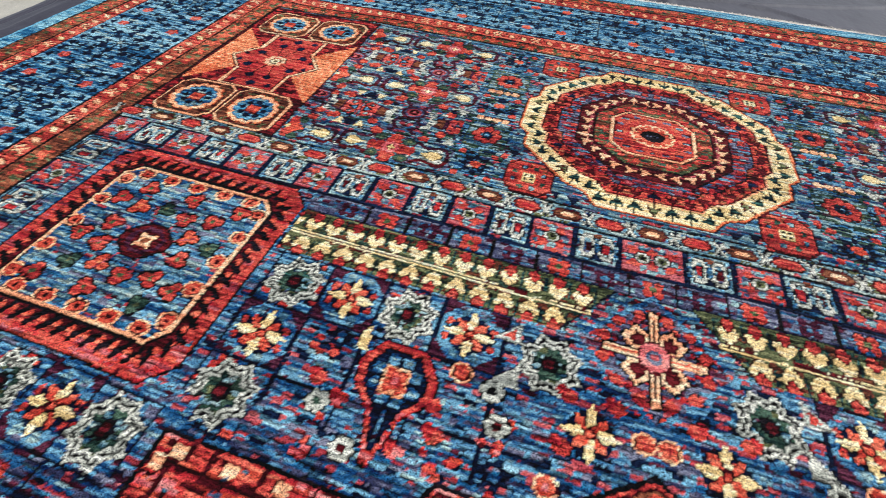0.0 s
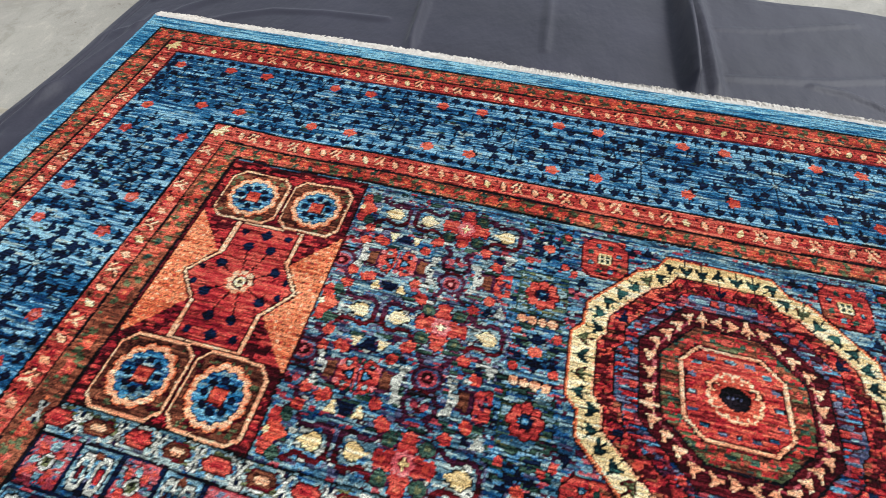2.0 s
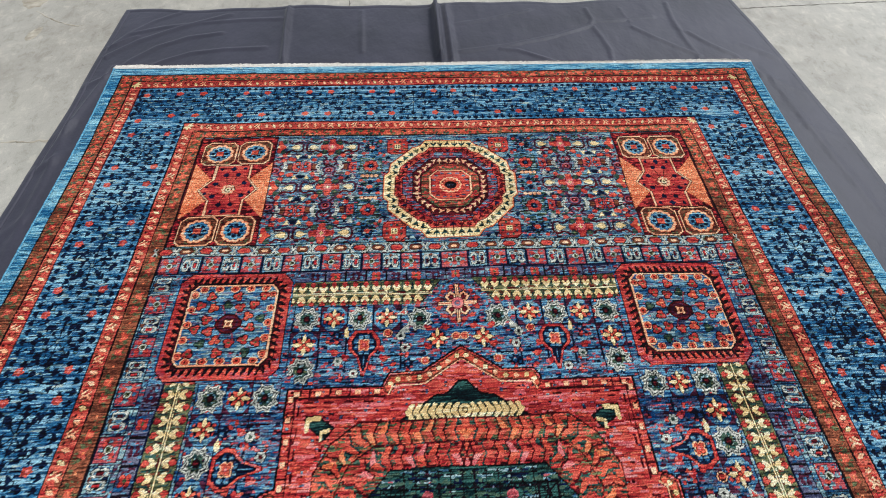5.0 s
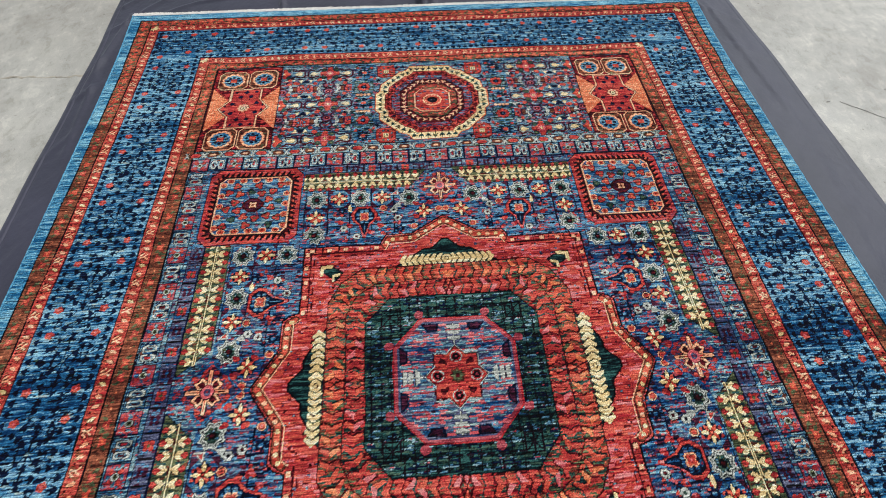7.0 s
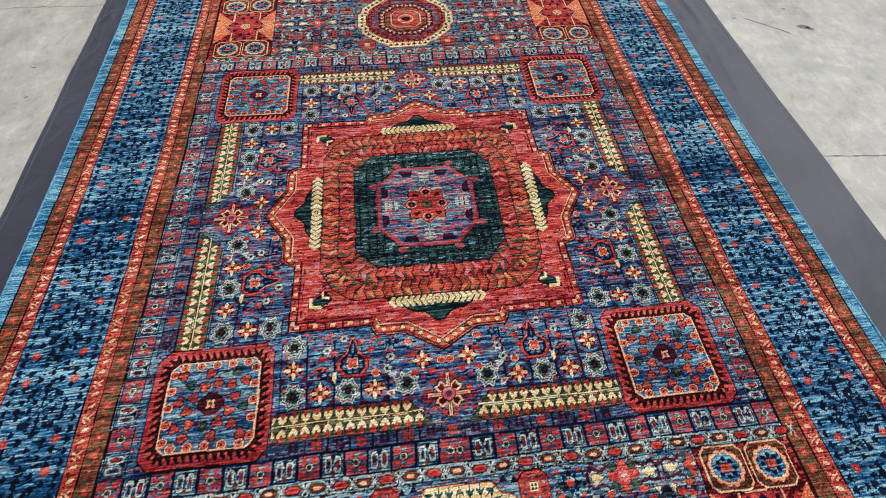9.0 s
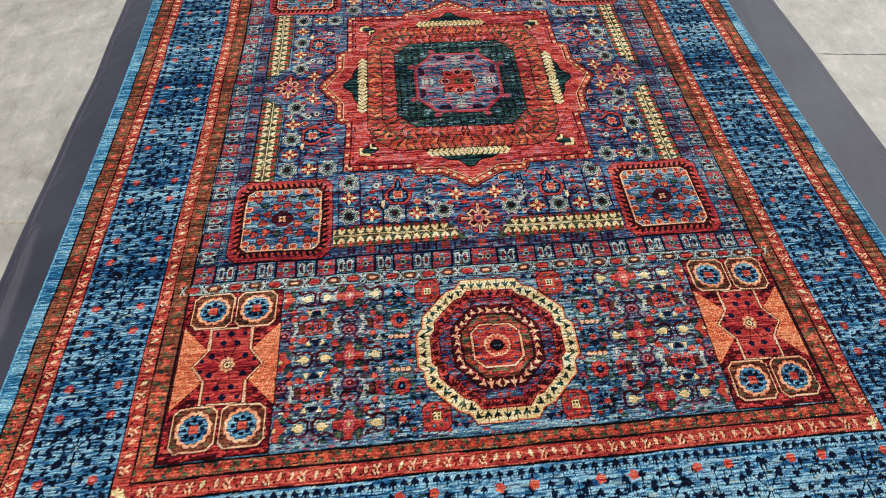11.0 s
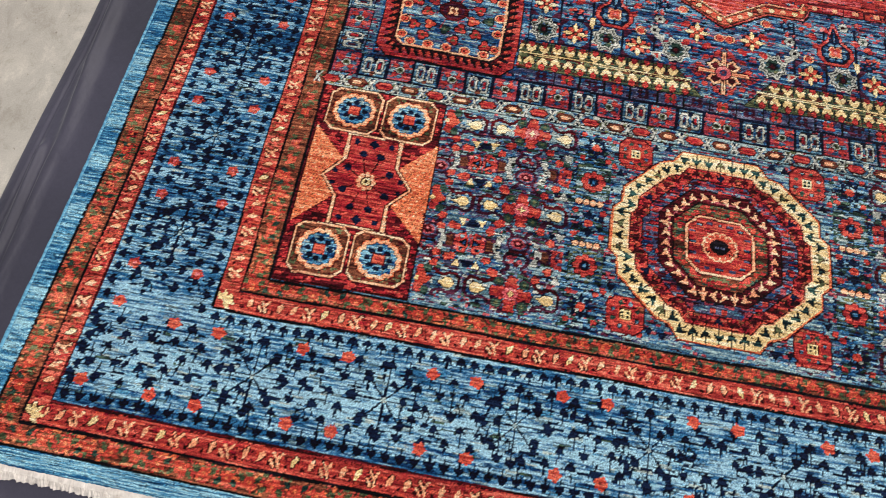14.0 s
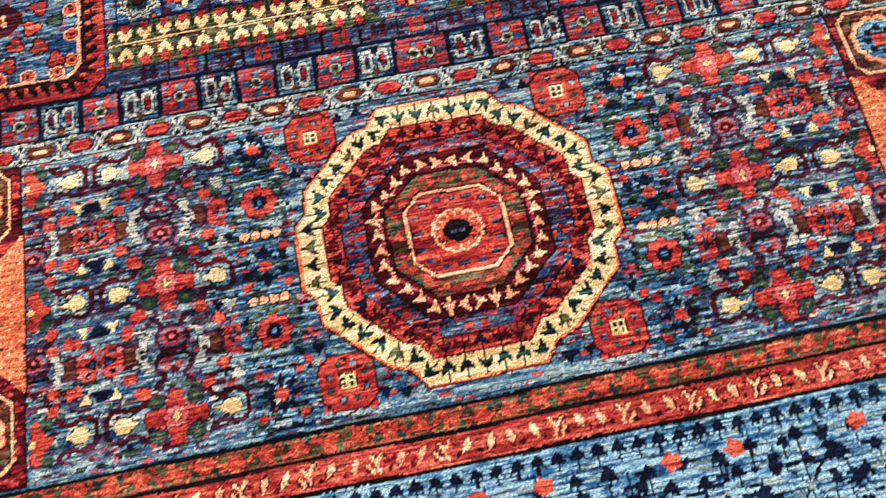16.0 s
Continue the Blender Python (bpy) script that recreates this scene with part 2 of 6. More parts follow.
def leaf(name, x, y, ang, length, width):
    c, s = math.cos(ang), math.sin(ang)
    pts = [(t * length, w * width) for t, w in ((0, 0), (0.35, 0.5), (0.7, 0.4), (1, 0), (0.7, -0.4), (0.35, -0.5))]
    L.poly(name, [(x + c * px - s * py, y + s * px + c * py) for px, py in pts])


# -- ground colours, from the edge inwards
A_EDGE, A_BR2, A_RD2, A_BLUE, A_RD1, A_BR1, A_FIELD = 1.367, 1.322, 1.272, 1.232, 1.008, 0.966, 0.918
B_EDGE, B_BR2, B_RD2, B_BLUE, B_RD1, B_BR1, B_FIELD = 1.794, 1.742, 1.700, 1.657, 1.438, 1.395, 1.361
L.at().rect("edge", 0, 0, QA, QB)
for name, a, b in (("rust", A_BR2, B_BR2), ("red", A_RD2, B_RD2), ("sky", A_BLUE, B_BLUE), ("red", A_RD1, B_RD1), ("rust", A_BR1, B_BR1), ("ground", A_FIELD, B_FIELD)):
    L.rect("ink", -1, -1, a + 0.002, b + 0.002).rect(name, -1, -1, a - 0.002, b - 0.002)


def spade(x, y, ang, size=1.0, stem=0.018):
    """A navy seedling: a barbed head that points along ang, on a thin stem."""
    c, s = math.cos(ang), math.sin(ang)

    def turn(p, q):
        return (x + (c * p - s * q) * size, y + (s * p + c * q) * size)

    L.line("navy", [turn(0.004, 0), turn(-stem, 0)], 0.0036)
    L.poly("navy", [turn(*p) for p in ((0.0125, 0), (0.0060, 0.0072), (0.0005, 0.0098), (-0.0070, 0.0106), (-0.0030, 0.0046), (-0.0058, 0.0), (-0.0030, -0.0046), (-0.0070, -0.0106), (0.0005, -0.0098), (0.0060, -0.0072))])


def burst(x, y, full=True):
    """Eight stems round a pale eye, each with seedlings on it."""
    L.disc("sky", x, y, 0.030, 0.026)
    for k in range(8):
        ang = k * math.pi / 4
        c, s = math.cos(ang), math.sin(ang)
        reach = 0.062 if k % 2 == 0 else 0.054
        L.line("navy", [(x + 0.006 * c, y + 0.006 * s), (x + reach * c, y + reach * s)], 0.0036)
        spade(x + reach * c, y + reach * s, ang, 1.05)
        if full:
            spade(x + 0.030 * c, y + 0.028 * s, ang, 0.72, 0.004)
    L.disc("pale", x, y, 0.0045)


def border_trees():
    """Navy seedlings, stems and bursts on the blue main border, with pairs of orange blossoms."""
    for length, lo, hi, swap in ((A_BLUE, B_RD1, B_BLUE, False), (B_BLUE, A_RD1, A_BLUE, True)):
        stop = length if not swap else B_RD1 - 0.012
        L.at(swap=swap)
        # shaded rows of dense yarn along the middle
        L.flecks(["navy"], 0, lo + 0.04, stop, hi - 0.04, 0.055 if not swap else 0.10, 0.022, 0.0030, only=["sky"])
        L.flecks(["pale", "edge", "deep"], 0, lo + 0.004, stop, hi - 0.004, 0.15, 0.024, 0.003, only=["sky"])
        L.flecks(["green", "deep"], 0, lo + 0.03, stop, hi - 0.03, 0.035, 0.020, 0.003, only=["sky"])
        n = int(length / 0.0272)
        step = (length - 0.004) / n
        for i in range(n):
            x = (i + 0.5) * step
            spade(x, hi - 0.019, math.pi / 2, rng.uniform(0.9, 1.08), 0.014)
            if x < (A_RD1 if not swap else B_RD1) + 0.01:
                spade(x, lo + 0.019, -math.pi / 2, rng.uniform(0.9, 1.08), 0.014)
        pitch = 0.256 if not swap else 0.2366
        inner = hi - lo
        for q in range(5):
            y = lo + 0.052 + q * (inner - 0.104) / 4
            m = int(length / (0.041 if swap else 0.046))
            for i in range(m):
                x = (i + (0.25 if q % 2 else 0.75)) * length / m + rng.uniform(-0.003, 0.003)
                if x > stop:
                    continue
                up = (-1 if (i + q) % 4 else 1) * math.pi / 2
                spade(x, y + rng.uniform(-0.004, 0.004), up + rng.uniform(-0.25, 0.25), rng.uniform(0.8, 1.12), rng.uniform(0.012, 0.030))
                if rng.random() < (0.30 if swap else 0.14):
                    d = rng.choice([-1, 1])
                    L.line("navy", [(x, y - 0.012), (x + d * 0.013, y - 0.017), (x + d * 0.017, y - 0.004)], 0.0030)
                    spade(x + d * 0.017, y - 0.002, math.pi / 2, 0.6, 0.002)
        for n in range(8):
            x = (n + 0.5) * pitch
            if x < (A_RD1 if not swap else stop) - 0.03:
                burst(x, (lo + hi) / 2, swap)
    # orange blossoms
    L.at()
    spots = [(n * 0.256 + s * 0.043, b) for n in range(5) for s in (-1, 1) for b in (1.484, 1.617)]
    spots += [(a, n * 0.2366 + s * 0.039) for n in range(7) for s in (-1, 1) for a in (1.056, 1.186) if n * 0.2366 + s * 0.039 < (1.43 if a < 1.1 else 1.5)]
    spots += [(1.196, 1.61)]
    for x, y in spots:
        if x < -0.005 or y < -0.005 or (x > 1.1 and 1.6 < y < 1.605):
            continue
        petal, eye = ("flame", "brick") if y > B_RD1 else ("brick", "rosepink")
        for k in range(10):
            r = 0.0108 if k % 2 else 0.0085
            L.disc(petal, x + r * math.cos(k * 0.628), y + r * 0.85 * math.sin(k * 0.628), 0.0034, 0.0030)
        L.disc(petal, x, y, 0.0095, 0.0082)
        L.disc(eye, x, y, 0.004, 0.0034)


def guard(lo_a, hi_a, lo_b, hi_b):
    """Red stripe with cream leaves and forks."""
    for length, lo, hi, swap in ((hi_a, lo_b, hi_b, False), (lo_b, lo_a, hi_a, True)):
        L.at(swap=swap)
        mid, n = (lo + hi) / 2, int(length / 0.031)
        L.rect("brick", 0, lo + 0.0, length, hi - 0.002)
        L.flecks(["rust", "crimson", "flame", "rust"] if swap else ["red", "crimson", "flame", "flame"], 0, lo + 0.002, length, hi - 0.003, 0.45 if swap else 0.22, 0.012, 0.0036)
        for i in range(n):
            x = (i + 0.5) * (length - 0.02) / n
            if i % 3 == 2:
                L.line("peach", [(x - 0.008, mid - 0.011), (x, mid), (x + 0.008, mid - 0.010)], 0.0044)
                L.line("peach", [(x, mid), (x - 0.004, mid + 0.011)], 0.0046)
                L.line("peach", [(x + 0.005, mid + 0.011), (x + 0.012, mid + 0.002)], 0.005)
            else:
                leaf("cream" if i % 4 == 1 else "peach", x - 0.005, mid - 0.012, 1.1 if i % 2 else 1.3, 0.023, 0.0100)
                L.disc("maroon", x + 0.017, mid - 0.006, 0.002)
            L.disc("maroon", x + 0.013, mid + 0.009, 0.0035)
    L.at((lo_a + hi_a) / 2 - 0.001, (lo_b + hi_b) / 2 - 0.001)
    L.rect("brick", -0.018, -0.018, 0.017, 0.017)
    for k in range(5):
        ang = math.pi * (0.25 + 0.25 * k) + math.pi / 2
        leaf("cream", 0.006, 0.006, ang, 0.024, 0.009)


def flower_stripe(lo_a, hi_a, lo_b, hi_b):
    """Brown stripe with orange blossoms and green leaves, browner along the sides."""
    for length, lo, hi, swap in ((hi_a, lo_b, hi_b, False), (lo_b, lo_a, hi_a, True)):
        L.at(swap=swap)
        mid, n = (lo + hi) / 2, int(length / 0.0405)
        hh = (hi - lo) / 2
        L.flecks(["rust", "rust", "brown", "olive", "rust"] if swap else ["rust", "brick", "flame", "olive", "orange", "brick"], 0, lo + 0.003, length, hi - 0.003, 0.9, 0.010, 0.0036)
        if swap:
            L.flecks(["rust", "brick", "flame", "olive", "orange"], 1.12, lo + 0.003, length, hi - 0.003, 0.7, 0.010, 0.0036)
        for i in range(n + 1):
            x = (i + 0.5) * length / n
            if x > length - 0.012:
                continue
            up = 1 if i % 2 else -1
            dull = swap and x < 1.12
            for sx in (-1, 1):
                leaf("olive" if i % 3 else "brown" if dull else "green", x + sx * 0.010, mid, sx * up * 0.9 if sx > 0 else math.pi - up * 0.9, 0.018, 0.010)
                L.line("brown", [(x + sx * 0.010, mid - up * hh * 0.7), (x + sx * 0.020, mid - up * hh * 0.3)], 0.003)
            petal = ("rust", "brick", "flame")[i % 3] if dull else "flame"
            L.poly(petal, [(x - 0.0095, mid), (x - 0.006, mid + up * hh * 0.45), (x, mid + up * hh * 0.36), (x + 0.006, mid + up * hh * 0.45), (x + 0.0095, mid), (x + 0.005, mid - up * hh * 0.32), (x - 0.005, mid - up * hh * 0.32)])
            L.disc(petal, x - 0.009, mid - up * hh * 0.25, 0.004).disc(petal, x + 0.009, mid - up * hh * 0.25, 0.004)
            L.disc("orange", x, mid, 0.003)
            L.disc("rust" if dull else "brick", x + 0.020, mid - up * 0.008, 0.0052)


border_trees()
guard(A_BLUE, A_RD2, B_BLUE, B_RD2)
guard(A_BR1, A_RD1, B_BR1, B_RD1)
flower_stripe(A_RD2, A_BR2, B_RD2, B_BR2)
flower_stripe(A_FIELD, A_BR1, B_FIELD, B_BR1)
L.at()
for a, b in ((A_BR2, B_BR2), (A_RD2, B_RD2), (A_BLUE, B_BLUE), (A_RD1, B_RD1), (A_BR1, B_BR1), (A_FIELD, B_FIELD)):
    L.line("ink" if a != A_BLUE else "maroon", [(0, b), (a, b), (a, 0)], 0.0052)


# -- the field
L.at().flecks(["deep", "plum", "pale", "rose", "pale", "violet", "ground", "deep"], 0, 0, A_FIELD - 0.004, B_FIELD - 0.004, 0.75, 0.013, 0.0038, only=["ground"])


def rose_cross(x, y):
    """Red flower of four lobed arms, with green buttons in its corners."""
    L.at(x, y)
    for sx in (-1, 1):
        for sy in (-1, 1):
            L.disc("plum", 0.026 * sx, 0.023 * sy, 0.0128, 0.0112).disc("green", 0.026 * sx, 0.023 * sy, 0.0108, 0.0092).disc("olive", 0.026 * sx, 0.023 * sy, 0.004)
    for swap in (False, True):
        for d in (-1, 1):
            L.at(x, y, sx=d, swap=swap)
            reach = 0.043 if not swap else 0.039
            L.poly("red", [(0.008, -0.008), (0.019, -0.0145), (0.027, -0.009), (reach - 0.004, -0.0115), (reach, 0), (reach - 0.004, 0.0115), (0.027, 0.009), (0.019, 0.0145), (0.008, 0.008)])
            L.disc("flame", 0.030, 0, 0.005)
    L.at(x, y).disc("crimson", 0, 0, 0.0165)
    for k in range(8):
        L.disc("rosepink", 0.0115 * math.cos(k * 0.785), 0.0105 * math.sin(k * 0.785), 0.0046)
    L.poly("cream", star(4, 0.0095, 0.0035))


def vase(x, y, d):
    """Cream drop inside a dark bracket that opens on one side."""
    L.at(x, y, sx=d)
    L.disc("pale", 0.006, 0, 0.034, 0.025)
    L.flecks(["ground", "ivory", "deep", "pale"], -0.026, -0.025, 0.040, 0.025, 0.8, 0.014, 0.0034, only=["pale"])
    for s in (-1, 1):
        L.line("plum" if s > 0 else "maroon", [(-0.0195, 0.0), (-0.019, 0.013 * s), (-0.011, 0.021 * s), (0.000, 0.0225 * s), (0.009, 0.0185 * s), (0.019, 0.0165 * s), (0.028, 0.020 * s), (0.035, 0.0275 * s)], 0.0078)
        L.line("violet", [(-0.026, 0.006 * s), (-0.026, 0.020 * s), (-0.018, 0.028 * s)], 0.004)
    L.disc("ink", 0.004, 0, 0.0148, 0.0128).disc("cream", 0.003, 0, 0.0128, 0.0108).poly("cream", [(0.008, -0.008), (0.026, 0), (0.008, 0.008)])


def butterfly(x, y, d):
    """Ivory waisted strip with a brown wing."""
    L.at(x, y, sx=d)
    L.poly("plum", [(0.004, -0.014), (0.026, -0.019), (0.030, 0.0), (0.026, 0.019), (0.004, 0.014)])
    L.poly("brown", [(0.007, -0.010), (0.021, -0.013), (0.024, 0.0), (0.021, 0.013), (0.007, 0.010)])
    L.poly("ivory", [(-0.017, -0.028), (0.003, -0.024), (0.000, -0.012), (0.008, -0.007), (0.008, 0.007), (0.000, 0.012), (0.003, 0.024), (-0.017, 0.028), (-0.006, 0.011), (-0.006, -0.011)])
    L.flecks(["pale", "ground"], -0.014, -0.028, 0.008, 0.028, 0.14, 0.009, 0.0034, only=["ivory"])
    for s in (-1, 1):
        L.line("pale", [(0.010, 0.024 * s), (0.026, 0.027 * s)], 0.005)


def pillar(x, y, s=1):
    """Plum lyre: horns, a dark waist, and a maroon belly on the side of the middle row."""
    L.at(x, y, sy=s)
    L.rect("violet", -0.027, -0.048, 0.027, 0.048)
    L.flecks(["ground", "deep", "rose", "ground", "pale"], -0.028, -0.048, 0.028, 0.048, 0.9, 0.014, 0.0034)
    L.disc("plum", 0, 0.016, 0.025, 0.020).disc("violet", 0, 0.017, 0.0185, 0.0145).disc("rose", 0, 0.017, 0.015, 0.0115).disc("maroon", 0, 0.018, 0.010, 0.0085).disc("rosepink", 0, 0.018, 0.0036)
    for sx in (-1, 1):
        L.line("plum", [(0.013 * sx, 0.031), (0.017 * sx, 0.040), (0.025 * sx, 0.047)], 0.0076)
        L.line("plum", [(0.016 * sx, -0.006), (0.024 * sx, -0.016), (0.023 * sx, -0.027), (0.013 * sx, -0.035), (0.017 * sx, -0.043), (0.025 * sx, -0.047)], 0.0076)
        L.disc("rose", 0.008 * sx, -0.022, 0.0055, 0.0048)
    L.rect("ink", -0.021, -0.010, 0.021, -0.005).rect("maroon", -0.017, -0.003, 0.017, 0.001)
    L.disc("maroon", 0, -0.028, 0.006, 0.005)


def gate(x, y):
    """Small red paired triangles with a dark heart."""
    L.at(x, y)
    for s in (-1, 1):
        L.poly("red", [(0.003 * s, -0.006), (0.010 * s, -0.024), (0.024 * s, -0.020), (0.032 * s, -0.006), (0.032 * s, 0.006), (0.024 * s, 0.020), (0.010 * s, 0.024), (0.003 * s, 0.006)])
        L.disc("pale", 0.0175 * s, -0.014, 0.005, 0.004).disc("pale", 0.0175 * s, 0.014, 0.005, 0.004)
        L.poly("ink", [(0.006 * s, -0.010), (0.026 * s, 0), (0.006 * s, 0.010)]).poly("deep", [(0.009 * s, -0.005), (0.019 * s, 0), (0.009 * s, 0.005)])
        L.disc("rosepink", 0.028 * s, 0.013, 0.004).disc("rosepink", 0.028 * s, -0.013, 0.004)
    L.rect("rose", -0.002, -0.022, 0.002, 0.022)


def arrowhead(x, y, up):
    L.at(x, y, sy=up)
    L.poly("navy", [(-0.016, -0.009), (0.016, -0.009), (0.006, 0.008), (-0.006, 0.008)])
    L.poly("cream", [(-0.030, 0.008), (-0.012, 0.008), (-0.020, -0.010)]).poly("cream", [(0.030, 0.008), (0.012, 0.008), (0.020, -0.010)])


def ring_flower(x, y, petal="red"):
    L.at(x, y)
    L.rect("green", -0.038, -0.038, 0.038, 0.038)
    L.flecks(["olive", "ground", "deep", "pale", "ground"], -0.038, -0.038, 0.038, 0.038, 1.3, 0.016, 0.0036)
    for k in range(8):
        c, s = math.cos(k * math.pi / 4), math.sin(k * math.pi / 4)
        L.disc("maroon", 0.019 * c, 0.018 * s, 0.0092)
    for k in range(8):
        c, s = math.cos(k * math.pi / 4), math.sin(k * math.pi / 4)
        L.disc(petal, 0.019 * c, 0.018 * s, 0.0072)
    L.disc("navy", 0, 0, 0.010).disc("sky", 0, 0, 0.004)


def seed_row(x, y):
    L.at(x, y)
    for k in range(4):
        L.disc("maroon", (k - 1.5) * 0.0155, 0, 0.0082).disc("peach", (k - 1.5) * 0.0155, 0, 0.0068, 0.0062)


def round_rosette(x, y, swap=False):
    L.at(x, y)
    L.poly("maroon", octagon(0.040, 0.040, 0.023, 0.023)).poly("red", octagon(0.037, 0.037, 0.021, 0.021))
    for k in range(8):
        c, s = math.cos(k * math.pi / 4 + 0.39), math.sin(k * math.pi / 4 + 0.39)
        L.disc("ground" if k % 2 else "green", 0.026 * c, 0.026 * s, 0.0050)
    L.rect("flame", -0.014, -0.014, 0.014, 0.014).rect("cream", -0.010, -0.010, 0.010, 0.010)
    for sx in (-1, 1):
        for sy in (-1, 1):
            L.rect("green", 0.0045 * sx - 0.0028, 0.0045 * sy - 0.0028, 0.0045 * sx + 0.0028, 0.0045 * sy + 0.0028)


CY = 1.116


def end_field():
    """Small motifs between the round medallion and the red corner panel."""
    L.at().flecks(["pale", "ground", "violet", "violet", "plum", "green", "deep"], 0.335, 0.895, 0.63, 1.352, 0.55, 0.020, 0.0034, only=["ground", "deep", "violet", "plum", "rose", "pale"])
    L.flecks(["deep", "sky", "navy", "green", "deep"], 0.235, 0.895, 0.335, 1.352, 0.75, 0.018, 0.0034, only=["ground", "deep", "violet", "plum", "rose", "pale"])
    for dy in (-0.096, 0.094):
        away = -1 if dy > 0 else 1
        pillar(0.430, CY + dy, away)
        pillar(0.622, CY + dy, away)
        for x, d in ((0.588, -1), (0.472, 1), (0.388, -1)):
            butterfly(x, CY + dy, d)
        gate(0.530, CY + dy)
        L.at(0.346, CY + dy).poly("red", [(-0.012, -0.024), (0.012, -0.018), (0.012, 0.018), (-0.012, 0.024)]).poly("plum", [(-0.004, -0.01), (0.008, 0), (-0.004, 0.01)])
        L.flecks(["violet", "rose", "ground"], -0.012, -0.024, 0.012, 0.024, 0.25, 0.008, 0.0034)
        for s in (-1, 1):
            arrowhead(0.530, CY + dy + s * 0.047, s)
            L.at(0.352, CY + dy + s * 0.047).poly("ivory", [(-0.020, 0.008 * s), (0.002, 0.010 * s), (-0.008, -0.010 * s)]).poly("navy", [(0.000, -0.007), (0.016, -0.008), (0.010, 0.008)])
    for dy in (-0.190, 0.0, 0.187):
        for x, d in ((0.557, 1), (0.504, -1), (0.352, 1)):
            vase(x, CY + dy, d)
        rose_cross(0.430, CY + dy)
        L.at(0.632, CY + dy).disc("red", -0.012, 0.02, 0.010).disc("red", -0.012, -0.02, 0.010).poly("flame", [(-0.004, -0.010), (-0.020, -0.014), (-0.036, 0), (-0.020, 0.014), (-0.004, 0.010)]).disc("cream", -0.006, 0, 0.005).disc("green", -0.026, 0.024, 0.009).disc("green", -0.026, -0.024, 0.009)
    # red blossoms scattered in the same places of every row
    for dy in (-0.096, 0.094):
        for x, e in ((0.564, 0.034), (0.490, 0.032), (0.470, 0.056), (0.597, 0.054), (0.475, 0.053), (0.385, 0.054), (0.362, 0.032), (0.572, 0.036), (0.596, 0.030)):
            for s in (-1, 1):
                L.at(x, CY + dy + s * e)
                for k in range(5):
                    L.disc("red" if (k + int(x * 1000)) % 3 else "flame", 0.0052 * math.cos(k * 1.257), 0.0046 * math.sin(k * 1.257), 0.0046, 0.0040)
    L.at().flecks(["plum", "navy", "ivory"], 0.335, 0.895, 0.63, 1.352, 0.06, 0.013, 0.0034, only=["ground", "deep", "pale", "violet"])
    for dy in (-0.099, 0.096):
        ring_flower(0.284, CY + dy)
    for dy in (-0.048, 0.049):
        seed_row(0.286, CY + dy)
    L.at(0.284, CY)
    for s in (-1, 1):
        L.poly("navy", [(0, 0.008 * s), (0.012, 0.016 * s), (0.019, 0.024 * s), (0.008, 0.022 * s), (0, 0.033 * s), (-0.008, 0.022 * s), (-0.019, 0.024 * s), (-0.012, 0.016 * s)])
        for sx in (-1, 1):
            L.disc("red", 0.030 * sx, 0.027 * s, 0.0072, 0.0062).disc("navy", 0.026 * sx, 0.010 * s, 0.006, 0.005)
    L.disc("flame", 0, 0, 0.0098, 0.0085).disc("red", 0, 0, 0.004)
    for sy in (-1, 1):
        L.at(0.284, CY + sy * 0.186, sy=sy)
        for k in range(8):
            ang = k * math.pi / 4
            c, s = math.cos(ang), math.sin(ang)
            L.line("navy", [(0.008 * c, 0.008 * s), (0.026 * c, 0.026 * s)], 0.0036)
            L.poly("navy", [(0.014 * c - 0.008 * s, 0.014 * s + 0.008 * c), (0.031 * c, 0.031 * s), (0.014 * c + 0.008 * s, 0.014 * s - 0.008 * c)])
        L.disc("flame", 0, 0, 0.0095, 0.0085).disc("ivory", 0.007, 0.008, 0.0036)
        for sx in (-1, 1):
            L.disc("red", 0.029 * sx, 0.029, 0.0068, 0.006).disc("red", 0.029 * sx, -0.030, 0.0068, 0.006)
        L.at(0.118, CY + sy * 0.212, sy=sy).poly("navy", [(-0.014, -0.004), (0.010, -0.004), (-0.002, 0.014)]).poly("navy", [(0.016, -0.008), (0.036, -0.008), (0.026, 0.010)]).disc("red", 0.044, 0.010, 0.006)
        L.at(0.226, CY + sy * 0.135, sy=sy).poly("navy", [(-0.012, -0.008), (0.010, -0.010), (0.0, 0.010)]).disc("red", 0.014, 0.012, 0.006).disc("red", -0.004, 0.022, 0.005)
        round_rosette(0.192, CY + sy * 0.187)


def ring(k, mx=0.0, my=0.0):
    """The medallion's twelve-sided stepped outline, scaled."""
    q = [(0.233, 0.0), (0.233, 0.048), (0.216, 0.064), (0.214, 0.100), (0.134, 0.176), (0.104, 0.186), (0.084, 0.213), (0.0, 0.213)]
    full = q + [(-x, y) for x, y in q[-2::-1]]
    full += [(x, -y) for x, y in full[-2:0:-1]]
    return [(x * k, y * k) for x, y in full]


def along(points, n):
    """n evenly spaced places on a closed outline, with the outward angle."""
    p = np.array(points + points[:1])
    d = np.hypot(*np.diff(p, axis=0).T)
    s = np.r_[0, np.cumsum(d)]
    out = []
    for k in range(n):
        t = (k + 0.5) / n * s[-1]
        i = int(np.searchsorted(s, t)) - 1
        q = p[i] + (p[i + 1] - p[i]) * (t - s[i]) / max(d[i], 1e-9)
        e = p[i + 1] - p[i]
        out.append((q[0], q[1], math.atan2(-e[0], e[1])))
    return out


